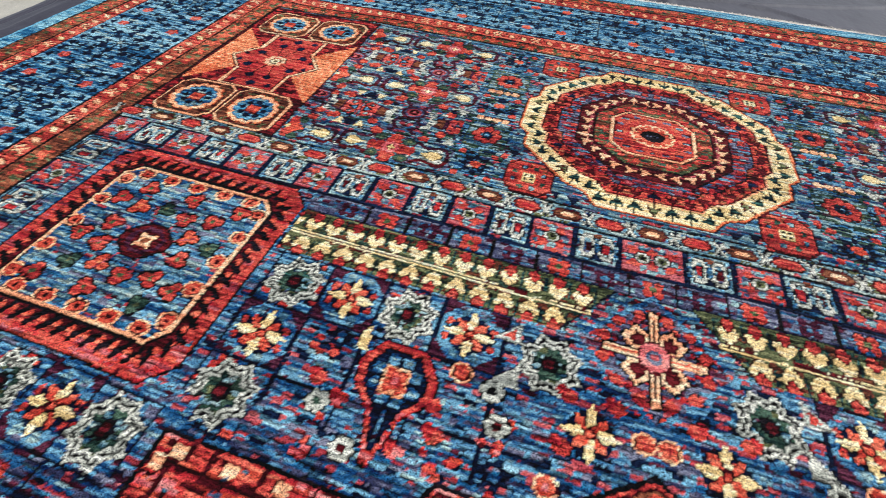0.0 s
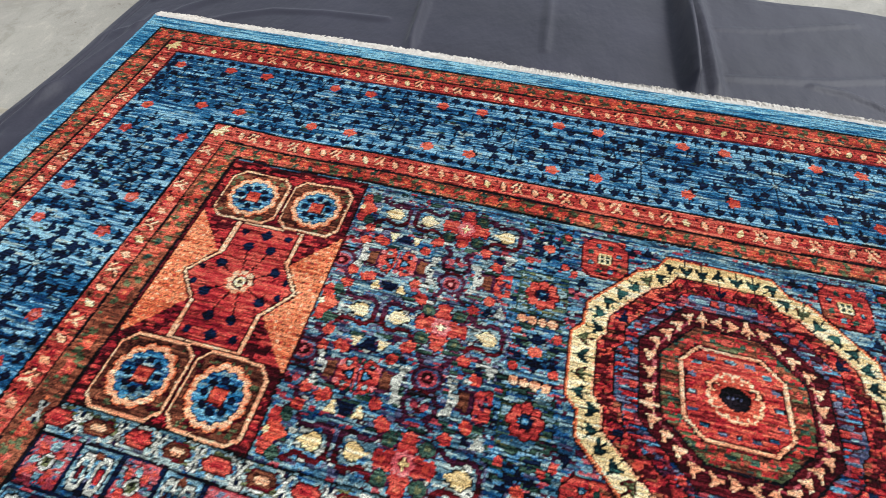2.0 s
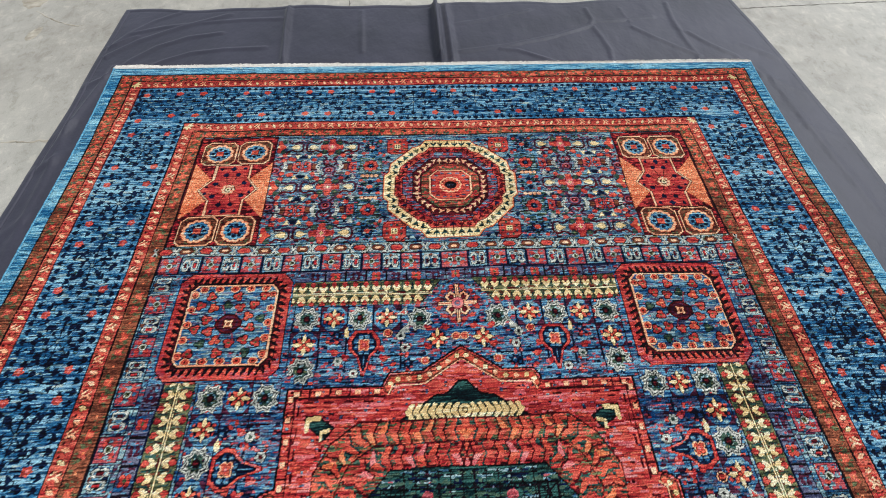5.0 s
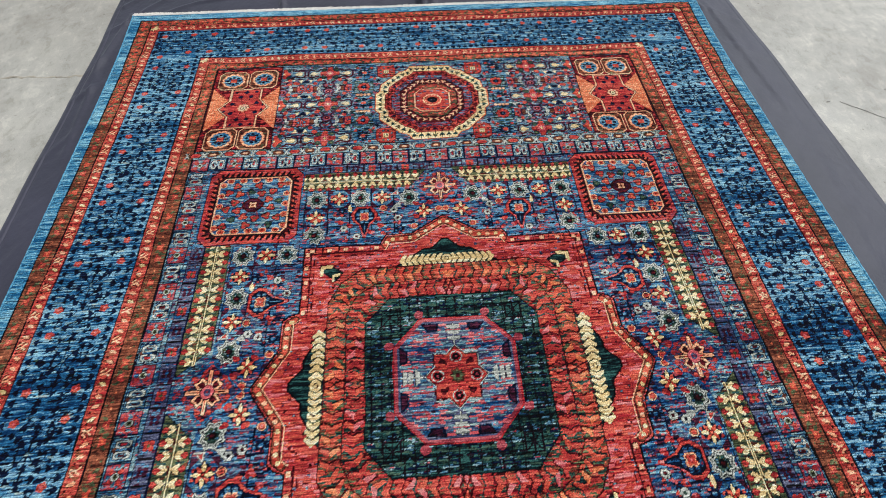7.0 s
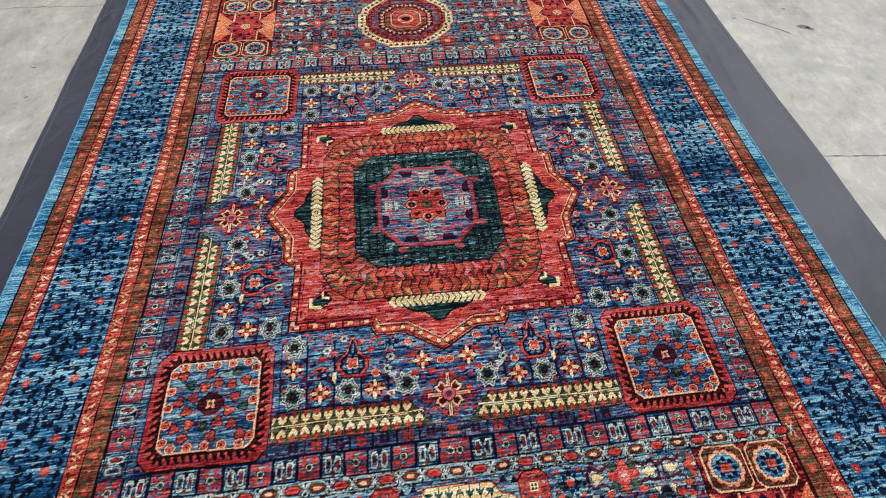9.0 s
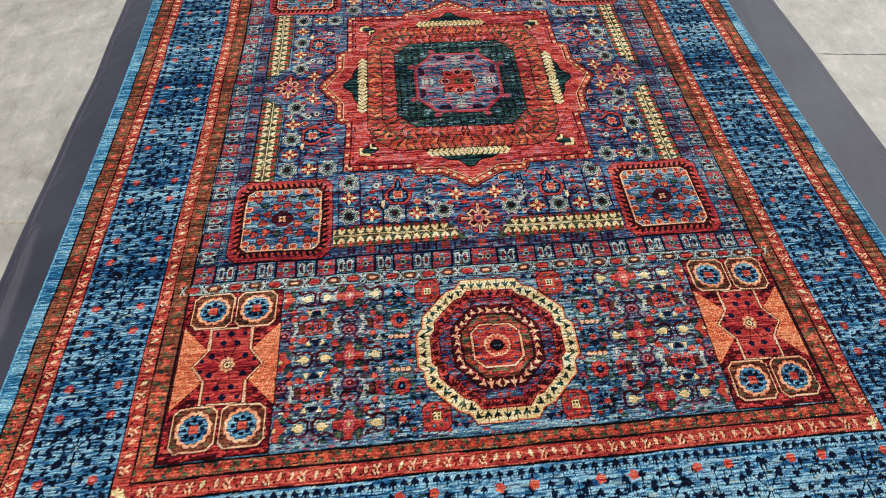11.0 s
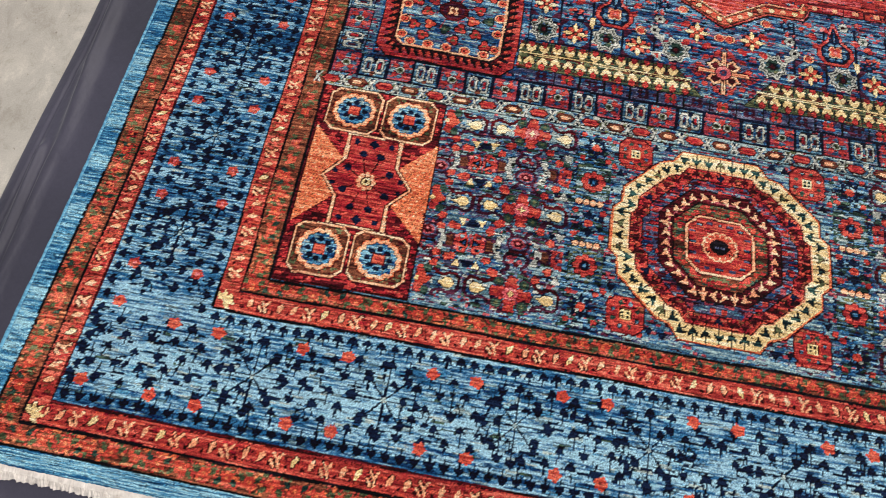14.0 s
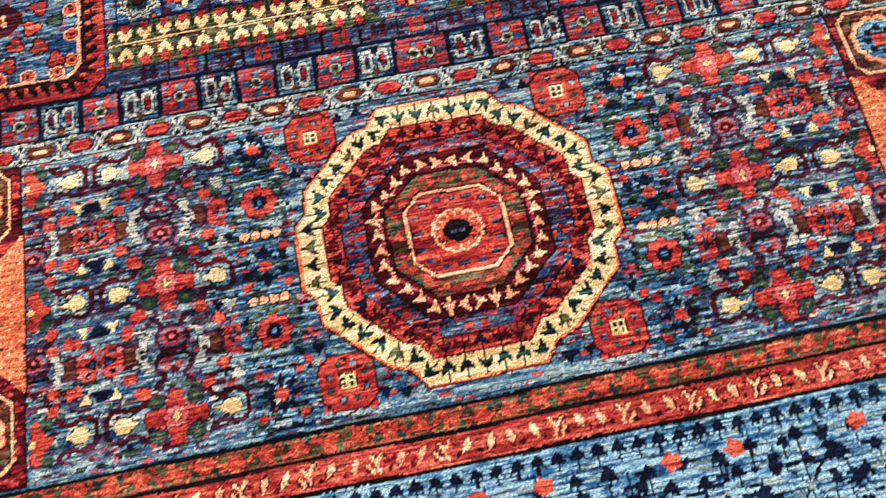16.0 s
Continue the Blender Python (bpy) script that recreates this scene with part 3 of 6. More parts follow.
def round_medallion():
    L.at(0, CY)
    L.poly("maroon", ring(1.024)).poly("orange", ring(1.010)).poly("cream", ring(0.995))
    for i, (x, y, out) in enumerate(along(ring(0.918), 50)):
        ang = out if i % 4 < 2 else out + math.pi
        c, s = math.cos(ang), math.sin(ang)
        tree = "olive" if i % 6 == 1 else "forest"
        L.line(tree, [(x - c * 0.0165, y - s * 0.0165), (x + c * 0.0150, y + s * 0.0150)], 0.0028)
        L.poly(tree, [(x + c * a - s * b, y + s * a + c * b) for a, b in ((0.0135, 0.0), (0.0045, 0.0066), (-0.0030, 0.0112), (-0.0085, 0.0108), (-0.0040, 0.0040), (-0.0015, 0.0), (-0.0040, -0.0040), (-0.0085, -0.0108), (-0.0030, -0.0112), (0.0045, -0.0066))])
    L.poly("peach", ring(0.852)).poly("maroon", ring(0.842)).poly("flame", ring(0.828)).poly("red", ring(0.81))
    L.flecks(["maroon", "crimson", "flame", "crimson", "rust"], -0.2, -0.18, 0.2, 0.18, 0.9, 0.016, 0.0038, only=["red", "flame"])
    for i, (x, y, out) in enumerate(along(ring(0.775), 42)):
        ang = out if i % 4 < 2 else out + math.pi
        c, s = math.cos(ang), math.sin(ang)
        tree = "navy" if i % 7 == 3 else "maroon"
        L.poly(tree, [(x + c * a - s * b, y + s * a + c * b) for a, b in ((0.011, 0), (0.001, 0.0086), (-0.009, 0.0118), (-0.002, 0), (-0.009, -0.0118), (0.001, -0.0086))])
        L.line(tree, [(x + c * 0.015, y + s * 0.015), (x - c * 0.014, y - s * 0.014)], 0.0030)
    L.poly("ink", ring(0.722)).poly("violet", ring(0.710))
    L.flecks(["violet", "deep", "violet", "rose", "plum", "ground", "crimson", "maroon"], -0.168, -0.155, 0.168, 0.155, 1.3, 0.020, 0.0034, only=["violet", "ground"])
    for k, n in ((0.670, 40), (0.605, 34)):
        for i, (x, y, out) in enumerate(along(ring(k), n)):
            if i % 2:
                L.rect("red" if i % 4 == 1 else "rose", x - 0.0055, y - 0.0045, x + 0.0055, y + 0.0045)
    L.poly("ink", octagon(0.134, 0.128, 0.062, 0.058)).poly("maroon", octagon(0.131, 0.125, 0.060, 0.056))
    path = octagon(0.1165, 0.1105, 0.054, 0.050)
    L.line("rose", [(x * 0.95, y * 0.95) for x, y in path], 0.0030, closed=True)
    for i, (x, y, out) in enumerate(along(path, 32)):
        d = 1 if i % 8 < 4 else -1
        c, s = math.cos(out + math.pi / 2 * d), math.sin(out + math.pi / 2 * d)
        if i % 8 == 4:
            c, s = math.cos(out), math.sin(out)
            L.line("peach", [(x - c * 0.015, y - s * 0.015), (x + c * 0.012, y + s * 0.012)], 0.004)
        L.poly("peach", [(x + c * a - s * b, y + s * a + c * b) for a, b in ((0.0125, 0), (-0.007, 0.0108), (-0.002, 0), (-0.007, -0.0108))])
    L.poly("ink", octagon(0.103, 0.097, 0.048, 0.044)).poly("brown", octagon(0.100, 0.094, 0.046, 0.042))
    L.flecks(["olive", "green", "crimson", "rust", "olive", "red"], -0.104, -0.098, 0.104, 0.098, 1.1, 0.016, 0.0036, only=["brown"])
    for i, (x, y, out) in enumerate(along(octagon(0.087, 0.081, 0.042, 0.040), 20)):
        L.disc("red" if i % 2 else "flame", x, y, 0.0052)
    L.poly("maroon", octagon(0.0755, 0.0685, 0.048, 0.042)).poly("peach", octagon(0.073, 0.066, 0.046, 0.040)).poly("red", octagon(0.069, 0.062, 0.044, 0.038))
    L.flecks(["crimson", "flame"], -0.068, -0.06, 0.068, 0.06, 0.5, 0.016, 0.0034, only=["red"])
    for i, (x, y, out) in enumerate(along(octagon(0.058, 0.052, 0.036, 0.034), 16)):
        L.rect("violet" if i % 2 else "ground", x - 0.0068, y - 0.0034, x + 0.0068, y + 0.0034)
    for k in range(14):
        c, s = math.cos(k * math.pi / 7), math.sin(k * math.pi / 7)
        L.disc("peach", 0.031 * c, 0.028 * s, 0.0080, 0.0076)
    for k in range(14):
        c, s = math.cos(k * math.pi / 7), math.sin(k * math.pi / 7)
        L.disc("flame", 0.0295 * c, 0.0265 * s, 0.0056, 0.0052)
    L.disc("flame", 0, 0, 0.026, 0.0235).disc("ink", 0, 0, 0.0215, 0.0172)
    for sx in (-1, 1):
        L.disc("violet", 0.0062 * sx, 0.001, 0.0042, 0.003).disc("ink", 0.0062 * sx, 0.001, 0.0016)


def red_panel():
    """Corner panel: four octagon boxes round a red eight-lobed body between orange wedges."""
    x0, x1, y0, y1 = 0.633, 0.915, 0.887, 1.358
    L.at().rect("ink", x0, y0, x1, y1).rect("maroon", x0 + 0.004, y0, x1, y1)
    L.flecks(["crimson", "crimson", "red"], x0 + 0.004, y0 + 0.002, x1 - 0.002, y1 - 0.003, 0.55, 0.014, 0.0038, only=["maroon"])
    cx, cy = 0.772, 1.112
    L.at(cx, cy)
    for sx in (-1, 1):
        L.at(cx, cy, sx=sx)
        L.poly("orange", [(0.137, -0.118), (0.060, -0.040), (0.060, 0.040), (0.137, 0.118)])
        for i in range(11):
            for j in range(26):
                x, y = 0.066 + i * 0.0068 + (j % 2) * 0.0034, -0.112 + j * 0.009
                if abs(y) < (x - 0.022) and x < 0.135:
                    L.disc(("rust", "flame", "peach", "flame")[(i + j) % 4], x, y, 0.0024, 0.0019)
        L.line("maroon", [(0.139, -0.122), (0.139, 0.122)], 0.004)
    L.at(cx, cy)
    body = [(0.058, -0.110), (0.058, -0.048), (0.098, 0.0), (0.058, 0.048), (0.058, 0.110)]
    body += [(-x, y) for x, y in body[::-1]]
    L.poly("red", body)
    L.line("maroon", body, 0.010, closed=True).line("peach", body, 0.0040, closed=True)
    L.line("peach", [(0.060, -0.112), (0.060, -0.048)], 0.006).line("peach", [(0.060, 0.112), (0.060, 0.048)], 0.006)
    L.line("peach", [(-0.060, -0.112), (-0.060, -0.048)], 0.006).line("peach", [(-0.060, 0.112), (-0.060, 0.048)], 0.006)
    L.flecks(["crimson"], -0.09, -0.105, 0.09, 0.105, 0.55, 0.022, 0.004, only=["red"])
    for k in range(8):
        c, s = math.cos(k * math.pi / 4 + 0.39), math.sin(k * math.pi / 4 + 0.39)
        L.line("ink", [(0.014 * c, 0.016 * s), (0.052 * c, 0.066 * s)], 0.0030)
        L.disc("navy", 0.052 * c, 0.070 * s, 0.0095, 0.0085)
    for sy in (-1, 1):
        L.poly("navy", [(-0.013, 0.092 * sy), (0, 0.080 * sy), (0.013, 0.092 * sy), (0, 0.104 * sy)])
        for sx in (-1, 1):
            L.disc("navy", 0.040 * sx, 0.092 * sy, 0.007).disc("navy", 0.074 * sx, 0.014 * sy, 0.006)
    for k in range(8):
        c, s = math.cos(k * math.pi / 4), math.sin(k * math.pi / 4)
        L.disc("flame", 0.0165 * c, 0.0165 * s, 0.0085).disc("peach", 0.0155 * c, 0.0155 * s, 0.0064)
    L.disc("flame", 0, 0, 0.0125).disc("cream", 0, 0, 0.009).disc("olive", 0, 0, 0.004)
    for bx in (0.836, 0.710):
        for by, sy in ((0.944, 1), (1.280, 1)):
            L.at(bx, by)
            L.poly("maroon", octagon(0.0625, 0.0585, 0.043, 0.040)).poly("peach", octagon(0.060, 0.056, 0.042, 0.039)).poly("brown", octagon(0.056, 0.052, 0.040, 0.037))
            L.flecks(["olive", "rust", "maroon"], -0.055, -0.05, 0.055, 0.05, 0.5, 0.008, 0.005, only=["brown"])
            for col, k in (("maroon", 1.14), ("orange", 1.08), ("peach", 1.03), ("ink", 0.86), ("deep", 0.83)):
                for a in range(12):
                    c, s = math.cos(a * math.pi / 6 + 0.26), math.sin(a * math.pi / 6 + 0.26)
                    L.disc(col, 0.034 * k * c, 0.031 * k * s, 0.0115 * k)
                L.disc(col, 0, 0, 0.036 * k, 0.033 * k)
            L.flecks(["sky", "edge", "pale", "edge"], -0.040, -0.036, 0.040, 0.036, 1.0, 0.014, 0.0036, only=["deep"])
            for a in range(8):
                c, s = math.cos(a * math.pi / 4), math.sin(a * math.pi / 4)
                L.disc("navy", 0.023 * c, 0.021 * s, 0.0072, 0.006)
            L.rect("maroon", -0.0135, -0.012, 0.0135, 0.012).rect("flame", -0.0115, -0.010, 0.0115, 0.010).disc("red", 0, 0, 0.005)


# -- bands of small compartments
W_SQ = A_FIELD / 14.75


def red_square(x, y, s):
    L.at(x, y)
    L.rect("navy", -s, -s, s, s).rect("rose", -s + 0.003, -s + 0.003, s - 0.003, s - 0.003)
    L.flecks(["red", "rose", "ground", "violet"], -s + 0.003, -s + 0.003, s - 0.003, s - 0.003, 0.7, 0.008, 0.004)
    for k in range(8):
        c, q = math.cos(k * math.pi / 4), math.sin(k * math.pi / 4)
        L.disc("red" if k % 2 else "ground", 0.018 * c, 0.017 * q, 0.0056)
    L.disc("ink", 0, 0, 0.012, 0.011).disc("ivory", 0, 0, 0.0098, 0.009).disc("olive", 0, 0, 0.0066).disc("ink", 0, 0, 0.0032)


def pale_square(x, y, s, swap=False):
    """Blue square with two ivory ovals, each with a red slit, and a navy seedling between."""
    L.at(x, y, swap=swap)
    L.rect("navy", -s, -s, s, s).rect("ground", -s + 0.003, -s + 0.003, s - 0.003, s - 0.003)
    L.flecks(["pale", "deep", "sky"], -s + 0.003, -s + 0.003, s - 0.003, s - 0.003, 0.7, 0.010, 0.004)
    for sx in (-1, 1):
        cx = 0.0130 * sx
        L.poly("ink", [(cx + p * 0.0118, q * 0.0225) for p, q in ((1, 0.5), (0.6, 1), (-0.6, 1), (-1, 0.5), (-0.75, 0), (-1, -0.5), (-0.6, -1), (0.6, -1), (1, -0.5), (0.75, 0))])
        L.poly("ivory", [(cx + p * 0.0100, q * 0.0205) for p, q in ((1, 0.5), (0.6, 1), (-0.6, 1), (-1, 0.5), (-0.75, 0), (-1, -0.5), (-0.6, -1), (0.6, -1), (1, -0.5), (0.75, 0))])
        L.poly("ground", [(cx + p * 0.0060, q * 0.0150) for p, q in ((1, 0.5), (0.5, 1), (-0.5, 1), (-1, 0.5), (-1, -0.5), (-0.5, -1), (0.5, -1), (1, -0.5))])
        L.rect("maroon" if sx > 0 else "crimson", cx - 0.0030, -0.0085, cx + 0.0030, 0.0080)
    L.poly("navy", [(-0.0085, -0.025), (0.0085, -0.025), (0.0, -0.009)]).disc("brown", 0, 0.021, 0.006, 0.005)


def compartments():
    s = W_SQ / 2
    yb = 0.819
    L.at().rect("navy", 0, 0.788, A_FIELD - 0.003, 0.850)
    for i in range(15):
        x = A_FIELD - 0.003 - (i + 0.5) * W_SQ + 0.0
        (pale_square if i % 2 else red_square)(x, yb, s - 0.001)
    # side column
    xa = A_FIELD - 0.003 - s
    n = 13
    step = 0.788 / (n - 0.5)
    for i in range(n):
        y = 0.788 - (i + 0.5) * step
        if i % 2:
            red_square(xa, y, s - 0.001)
        else:
            pale_square(xa, y, s - 0.001, True)
    # narrow lozenge stripe
    L.at().rect("ink", 0, 0.848, A_FIELD - 0.003, 0.889).rect("pale", 0, 0.851, A_FIELD - 0.003, 0.886)
    L.flecks(["ivory", "ground", "olive", "deep"], 0, 0.851, A_FIELD - 0.004, 0.886, 0.7, 0.012, 0.005)
    for i in range(16):
        x = i * 0.0605
        L.at(x, 0.8685)
        L.poly("maroon", [(-0.0235, 0), (-0.014, -0.0115), (0.014, -0.0115), (0.0235, 0), (0.014, 0.0115), (-0.014, 0.0115)])
        L.poly("red" if i % 2 else "brown", [(-0.0195, 0), (-0.0115, -0.0085), (0.0115, -0.0085), (0.0195, 0), (0.0115, 0.0085), (-0.0115, 0.0085)])
        L.poly("peach" if i % 2 == 0 else "crimson", [(-0.011, 0), (-0.006, -0.0045), (0.006, -0.0045), (0.011, 0), (0.006, 0.0045), (-0.006, 0.0045)])
        L.line("navy", [(0.0302, -0.013), (0.0302, 0.013)], 0.0052)
        L.line("ivory", [(0.024, -0.012), (0.0365, 0.012)], 0.0036).line("ivory", [(0.0365, -0.012), (0.024, 0.012)], 0.0036)
    # dim purple rows, along the ends and the sides
    for swap, off, size, stop in ((False, 0.748, 0.040, 0.51), (True, 0.796, 0.046, 0.485)):
        L.at(swap=swap).rect("navy", 0, off, stop, off + size).rect("violet", 0, off + 0.003, stop, off + size - 0.003)
        L.flecks(["deep", "plum", "violet", "ground"], 0, off + 0.003, stop, off + size - 0.003, 0.9, 0.012, 0.006) if not swap else L.flecks(["deep", "plum", "violet"], 0, off + 0.003, stop, off + size - 0.003, 0.9, 0.012, 0.006)
        for i in range(9):
            x = (i + 0.0) * 0.0615
            if x > stop - 0.02:
                continue
            L.at(*((x, off + size / 2) if not swap else (off + size / 2, x)))
            petal = ("red", "plum")[i % 2]
            for k in range(4):
                c, q = math.cos(k * math.pi / 2 + 0.785), math.sin(k * math.pi / 2 + 0.785)
                L.disc(petal, 0.010 * c, 0.009 * q, 0.0065)
            L.disc("olive" if i % 2 == 0 else "deep", 0, 0, 0.0045)
            L.line("ink", [(-0.031, -0.018), (-0.031, 0.018)] if not swap else [(-0.018, -0.031), (0.018, -0.031)], 0.0046)


def leaf_bar(swap, mid, lo, hi):
    """Olive bar with a cream spine, cream hearts and a red bud in each heart."""
    h = 0.041
    L.at(swap=swap).line("navy", [(lo + 0.052, mid - h - 0.001), (hi, mid - h - 0.001)], 0.005).line("navy", [(lo - 0.018, mid + h + 0.001), (hi, mid + h + 0.001)], 0.005).line("navy", [(lo + 0.050, mid - h), (lo - 0.020, mid + h)], 0.006)
    L.poly("olive", [(lo + 0.05, mid - h), (hi, mid - h), (hi, mid + h), (lo - 0.02, mid + h)])
    L.flecks(["green", "olive", "brown"], lo, mid - h, hi, mid + h, 0.6, 0.014, 0.0045, only=["olive"])
    n = int(round((hi - lo) / 0.0312))
    for i in range(n):
        x = lo + (i + 0.6) * (hi - lo) / n
        for sy in (-1, 1):
            if sy < 0 and x < lo + 0.045:
                continue
            L.line("forest", [(x - 0.0155, mid + sy * 0.012), (x - 0.0155, mid + sy * 0.034)], 0.0030)
            L.poly("cream", [(x, mid + sy * 0.004), (x + 0.0085, mid + sy * 0.012), (x + 0.0130, mid + sy * 0.023), (x + 0.0070, mid + sy * 0.027), (x, mid + sy * 0.018), (x - 0.0070, mid + sy * 0.027), (x - 0.0130, mid + sy * 0.023), (x - 0.0085, mid + sy * 0.012)])
            L.disc("maroon", x, mid + sy * 0.0320, 0.0086, 0.0090).disc("red", x, mid + sy * 0.0320, 0.0072, 0.0076).disc("red", x, mid + sy * 0.026, 0.0045)
    L.line("cream", [(lo + 0.01, mid), (hi, mid)], 0.0080).line("olive", [(lo + 0.01, mid), (hi, mid)], 0.0026)


def star_cell(x, y, s=0.037):
    L.at(x, y)
    L.rect("navy", -s - 0.002, -s - 0.002, s + 0.002, s + 0.002).rect("deep", -s + 0.001, -s + 0.001, s - 0.001, s - 0.001)
    L.flecks(["ground", "violet", "red", "navy"], -s, -s, s, s, 0.35, 0.010, 0.006)
    turn = math.pi / 8
    L.poly("ivory", star(8, 0.0388, 0.0288, turn)).poly("ink", star(8, 0.0334, 0.0248, turn)).poly("ivory", star(8, 0.0296, 0.0220, turn)).poly("green", star(8, 0.0240, 0.0178, turn))
    L.flecks(["olive", "ground", "forest", "pale"], -0.022, -0.022, 0.022, 0.022, 0.6, 0.008, 0.004, only=["green"])
    L.disc("ink", 0, 0, 0.0105).disc("maroon", 0.001, 0, 0.0055)


def bloom_cell(x, y, s=0.037):
    L.at(x, y)
    L.rect("navy", -s - 0.002, -s - 0.002, s + 0.002, s + 0.002).rect("deep", -s + 0.001, -s + 0.001, s - 0.001, s - 0.001)
    for sx in (-1, 1):
        for sy in (-1, 1):
            L.poly("plum", [(s * sx, s * sy), (0.4 * s * sx, s * sy), (s * sx, 0.4 * s * sy)])
            L.disc("red", 0.026 * sx, 0.010 * sy, 0.0045).disc("ground", 0.012 * sx, 0.027 * sy, 0.006)
    bloom(x, y)


def bloom(x, y):
    L.at(x, y)
    L.disc("navy", 0, 0, 0.025, 0.024)
    for k in range(8):
        leaf("cream" if k % 2 == 0 else "flame", 0, 0, k * math.pi / 4, 0.031 if k % 2 == 0 else 0.025, 0.0112)
    L.disc("maroon", 0, 0, 0.007).disc("flame", 0, 0, 0.0036)


def drop_motif(x, y, swap, tip):
    """Red-edged drop, its tip towards the centre of the carpet."""
    L.at(x, y, swap=swap, sy=tip, k=0.88)
    outer = [(-0.030, 0.052), (0.030, 0.052), (0.052, 0.022), (0.050, -0.006), (0.022, -0.034), (0.005, -0.090), (-0.005, -0.090), (-0.022, -0.034), (-0.050, -0.006), (-0.052, 0.022)]
    L.poly("ink", [(a * 1.05, b * 1.03) for a, b in outer]).poly("crimson", outer).poly("red", [(a * 0.96, b * 0.97) for a, b in outer])
    L.poly("ink", [(a * 0.80, b * 0.84) for a, b in outer]).poly("navy", [(a * 0.76, b * 0.80) for a, b in outer])
    for k in range(8):
        c, s = math.cos(k * math.pi / 4 + 0.39), math.sin(k * math.pi / 4 + 0.39)
        L.disc("deep", 0.027 * c, 0.008 + 0.026 * s, 0.0082, 0.0076)
        L.disc("ground", 0.028 * c, 0.008 + 0.027 * s, 0.0036)
    L.line("deep", [(0, -0.03), (0, -0.062)], 0.004)
    for k in range(4):
        c, s = math.cos(k * math.pi / 2 + 0.785), math.sin(k * math.pi / 2 + 0.785)
        L.disc("peach", 0.0125 * c, 0.007 + 0.0125 * s, 0.0098)
    for k in range(4):
        c, s = math.cos(k * math.pi / 2 + 0.785), math.sin(k * math.pi / 2 + 0.785)
        L.disc("flame", 0.0105 * c, 0.007 + 0.0105 * s, 0.0078)
    L.disc("red", 0, 0.007, 0.009).disc("rosepink", 0, 0.007, 0.004)


def arm(swap, off, kx=1.0):
    """Compartments between two corner squares: t runs outward, s along."""
    def xy(s, t):
        return (s, t) if not swap else (t + off, s * kx)

    lo, hi = 0.42 + off, 0.674 + off
    if not swap:
        L.at().rect("deep", 0, lo, 0.505, hi)
        L.flecks(["sky", "ground", "violet", "navy", "rose", "violet", "deep"], 0, lo, 0.50, hi, 0.8, 0.016, 0.0036)
    else:
        L.at().rect("deep", lo, 0, hi, 0.48)
        L.flecks(["deep", "ground", "violet", "navy", "rose", "violet", "plum"], lo, 0, hi, 0.48, 0.8, 0.016, 0.0036)
    L.at(swap=swap)
    for s in (0.478, 0.401, 0.324, 0.247, 0.170):
        L.line("navy", [(s * kx, lo + 0.07), (s * kx, hi)], 0.0044)
    for t in (0.597 + off, 0.522 + off):
        L.line("navy", [(0.10, t), (0.478 * kx, t)], 0.0040)
    for s, t, kind in ((0.440, 0.634, 1), (0.363, 0.634, 0), (0.286, 0.634, 1), (0.209, 0.634, 0), (0.440, 0.560, 0), (0.440, 0.490, 1)):
        (star_cell if kind else bloom_cell)(*xy(s, t))
    L.at()
    for s, t in ((0.363, 0.565), (0.330, 0.480), (0.205, 0.500), (0.160, 0.535)):
        x, y = xy(s, t)
        for _ in range(7):
            dx, dy = rng.uniform(-0.02, 0.02, 2)
            L.disc("red" if rng.random() < 0.7 else "navy", x + dx, y + dy, 0.005, 0.004)
    # small star by the rosette, its triangles, blooms and buttons
    x, y = xy(0.116, 0.628)
    star_cell_free(x, y)
    for s, t in ((0.166, 0.652), (0.160, 0.600)):
        x, y = xy(s, t)
        L.at(x, y).poly("ivory", [(-0.015, -0.012), (0.016, -0.010), (-0.012, 0.015)]).poly("red" if t > 0.62 else "ivory", [(-0.009, -0.007), (0.007, -0.006), (-0.008, 0.008)])
    bloom(*xy(0.066, 0.566))
    for s, t, col in ((0.170, 0.578, "ink"), (0.158, 0.545, "maroon"), (0.298, 0.478, "maroon"), (0.345, 0.512, "green")):
        L.at(*xy(s, t))
        L.disc("ink", 0, 0, 0.0145, 0.013)
        for k in range(6):
            c, q = math.cos(k * math.pi / 3), math.sin(k * math.pi / 3)
            L.disc("ivory", 0.008 * c, 0.0075 * q, 0.0052)
        L.disc(col, 0, 0, 0.005)
    for s, t in ((0.205, 0.588), (0.102, 0.505), (0.012, 0.572)):
        L.at(*xy(s, t)).disc("peach", 0, 0, 0.0125, 0.011).disc("flame", 0, 0, 0.010, 0.009).disc("red", 0, 0, 0.004)
    for s, t in ((0.352, 0.585), (0.150, 0.500)):
        L.at(*xy(s, t))
        for k in range(7):
            c, q = math.cos(k * 0.898), math.sin(k * 0.898)
            L.poly("navy", [(0.006 * c - 0.006 * q, 0.006 * q + 0.006 * c), (0.024 * c, 0.020 * q), (0.006 * c + 0.006 * q, 0.006 * q - 0.006 * c)])
        L.disc("red", 0.0, -0.020, 0.006, 0.005).disc("sky", 0, 0, 0.004)
    L.at(*xy(0.322, 0.590)).poly("cream", [(-0.006, -0.012), (0.007, -0.010), (0.008, 0.008), (0, 0.020), (-0.004, 0.004)])
    for s, t in ((0.225, 0.545), (0.215, 0.516), (0.246, 0.490), (0.322, 0.520), (0.355, 0.535), (0.092, 0.600), (0.040, 0.600), (0.093, 0.545)):
        L.at(*xy(s, t)).disc("red", 0, 0, 0.0095, 0.008).disc("crimson", 0.007, 0.005, 0.006)
    x, y = xy(0.272, 0.550)
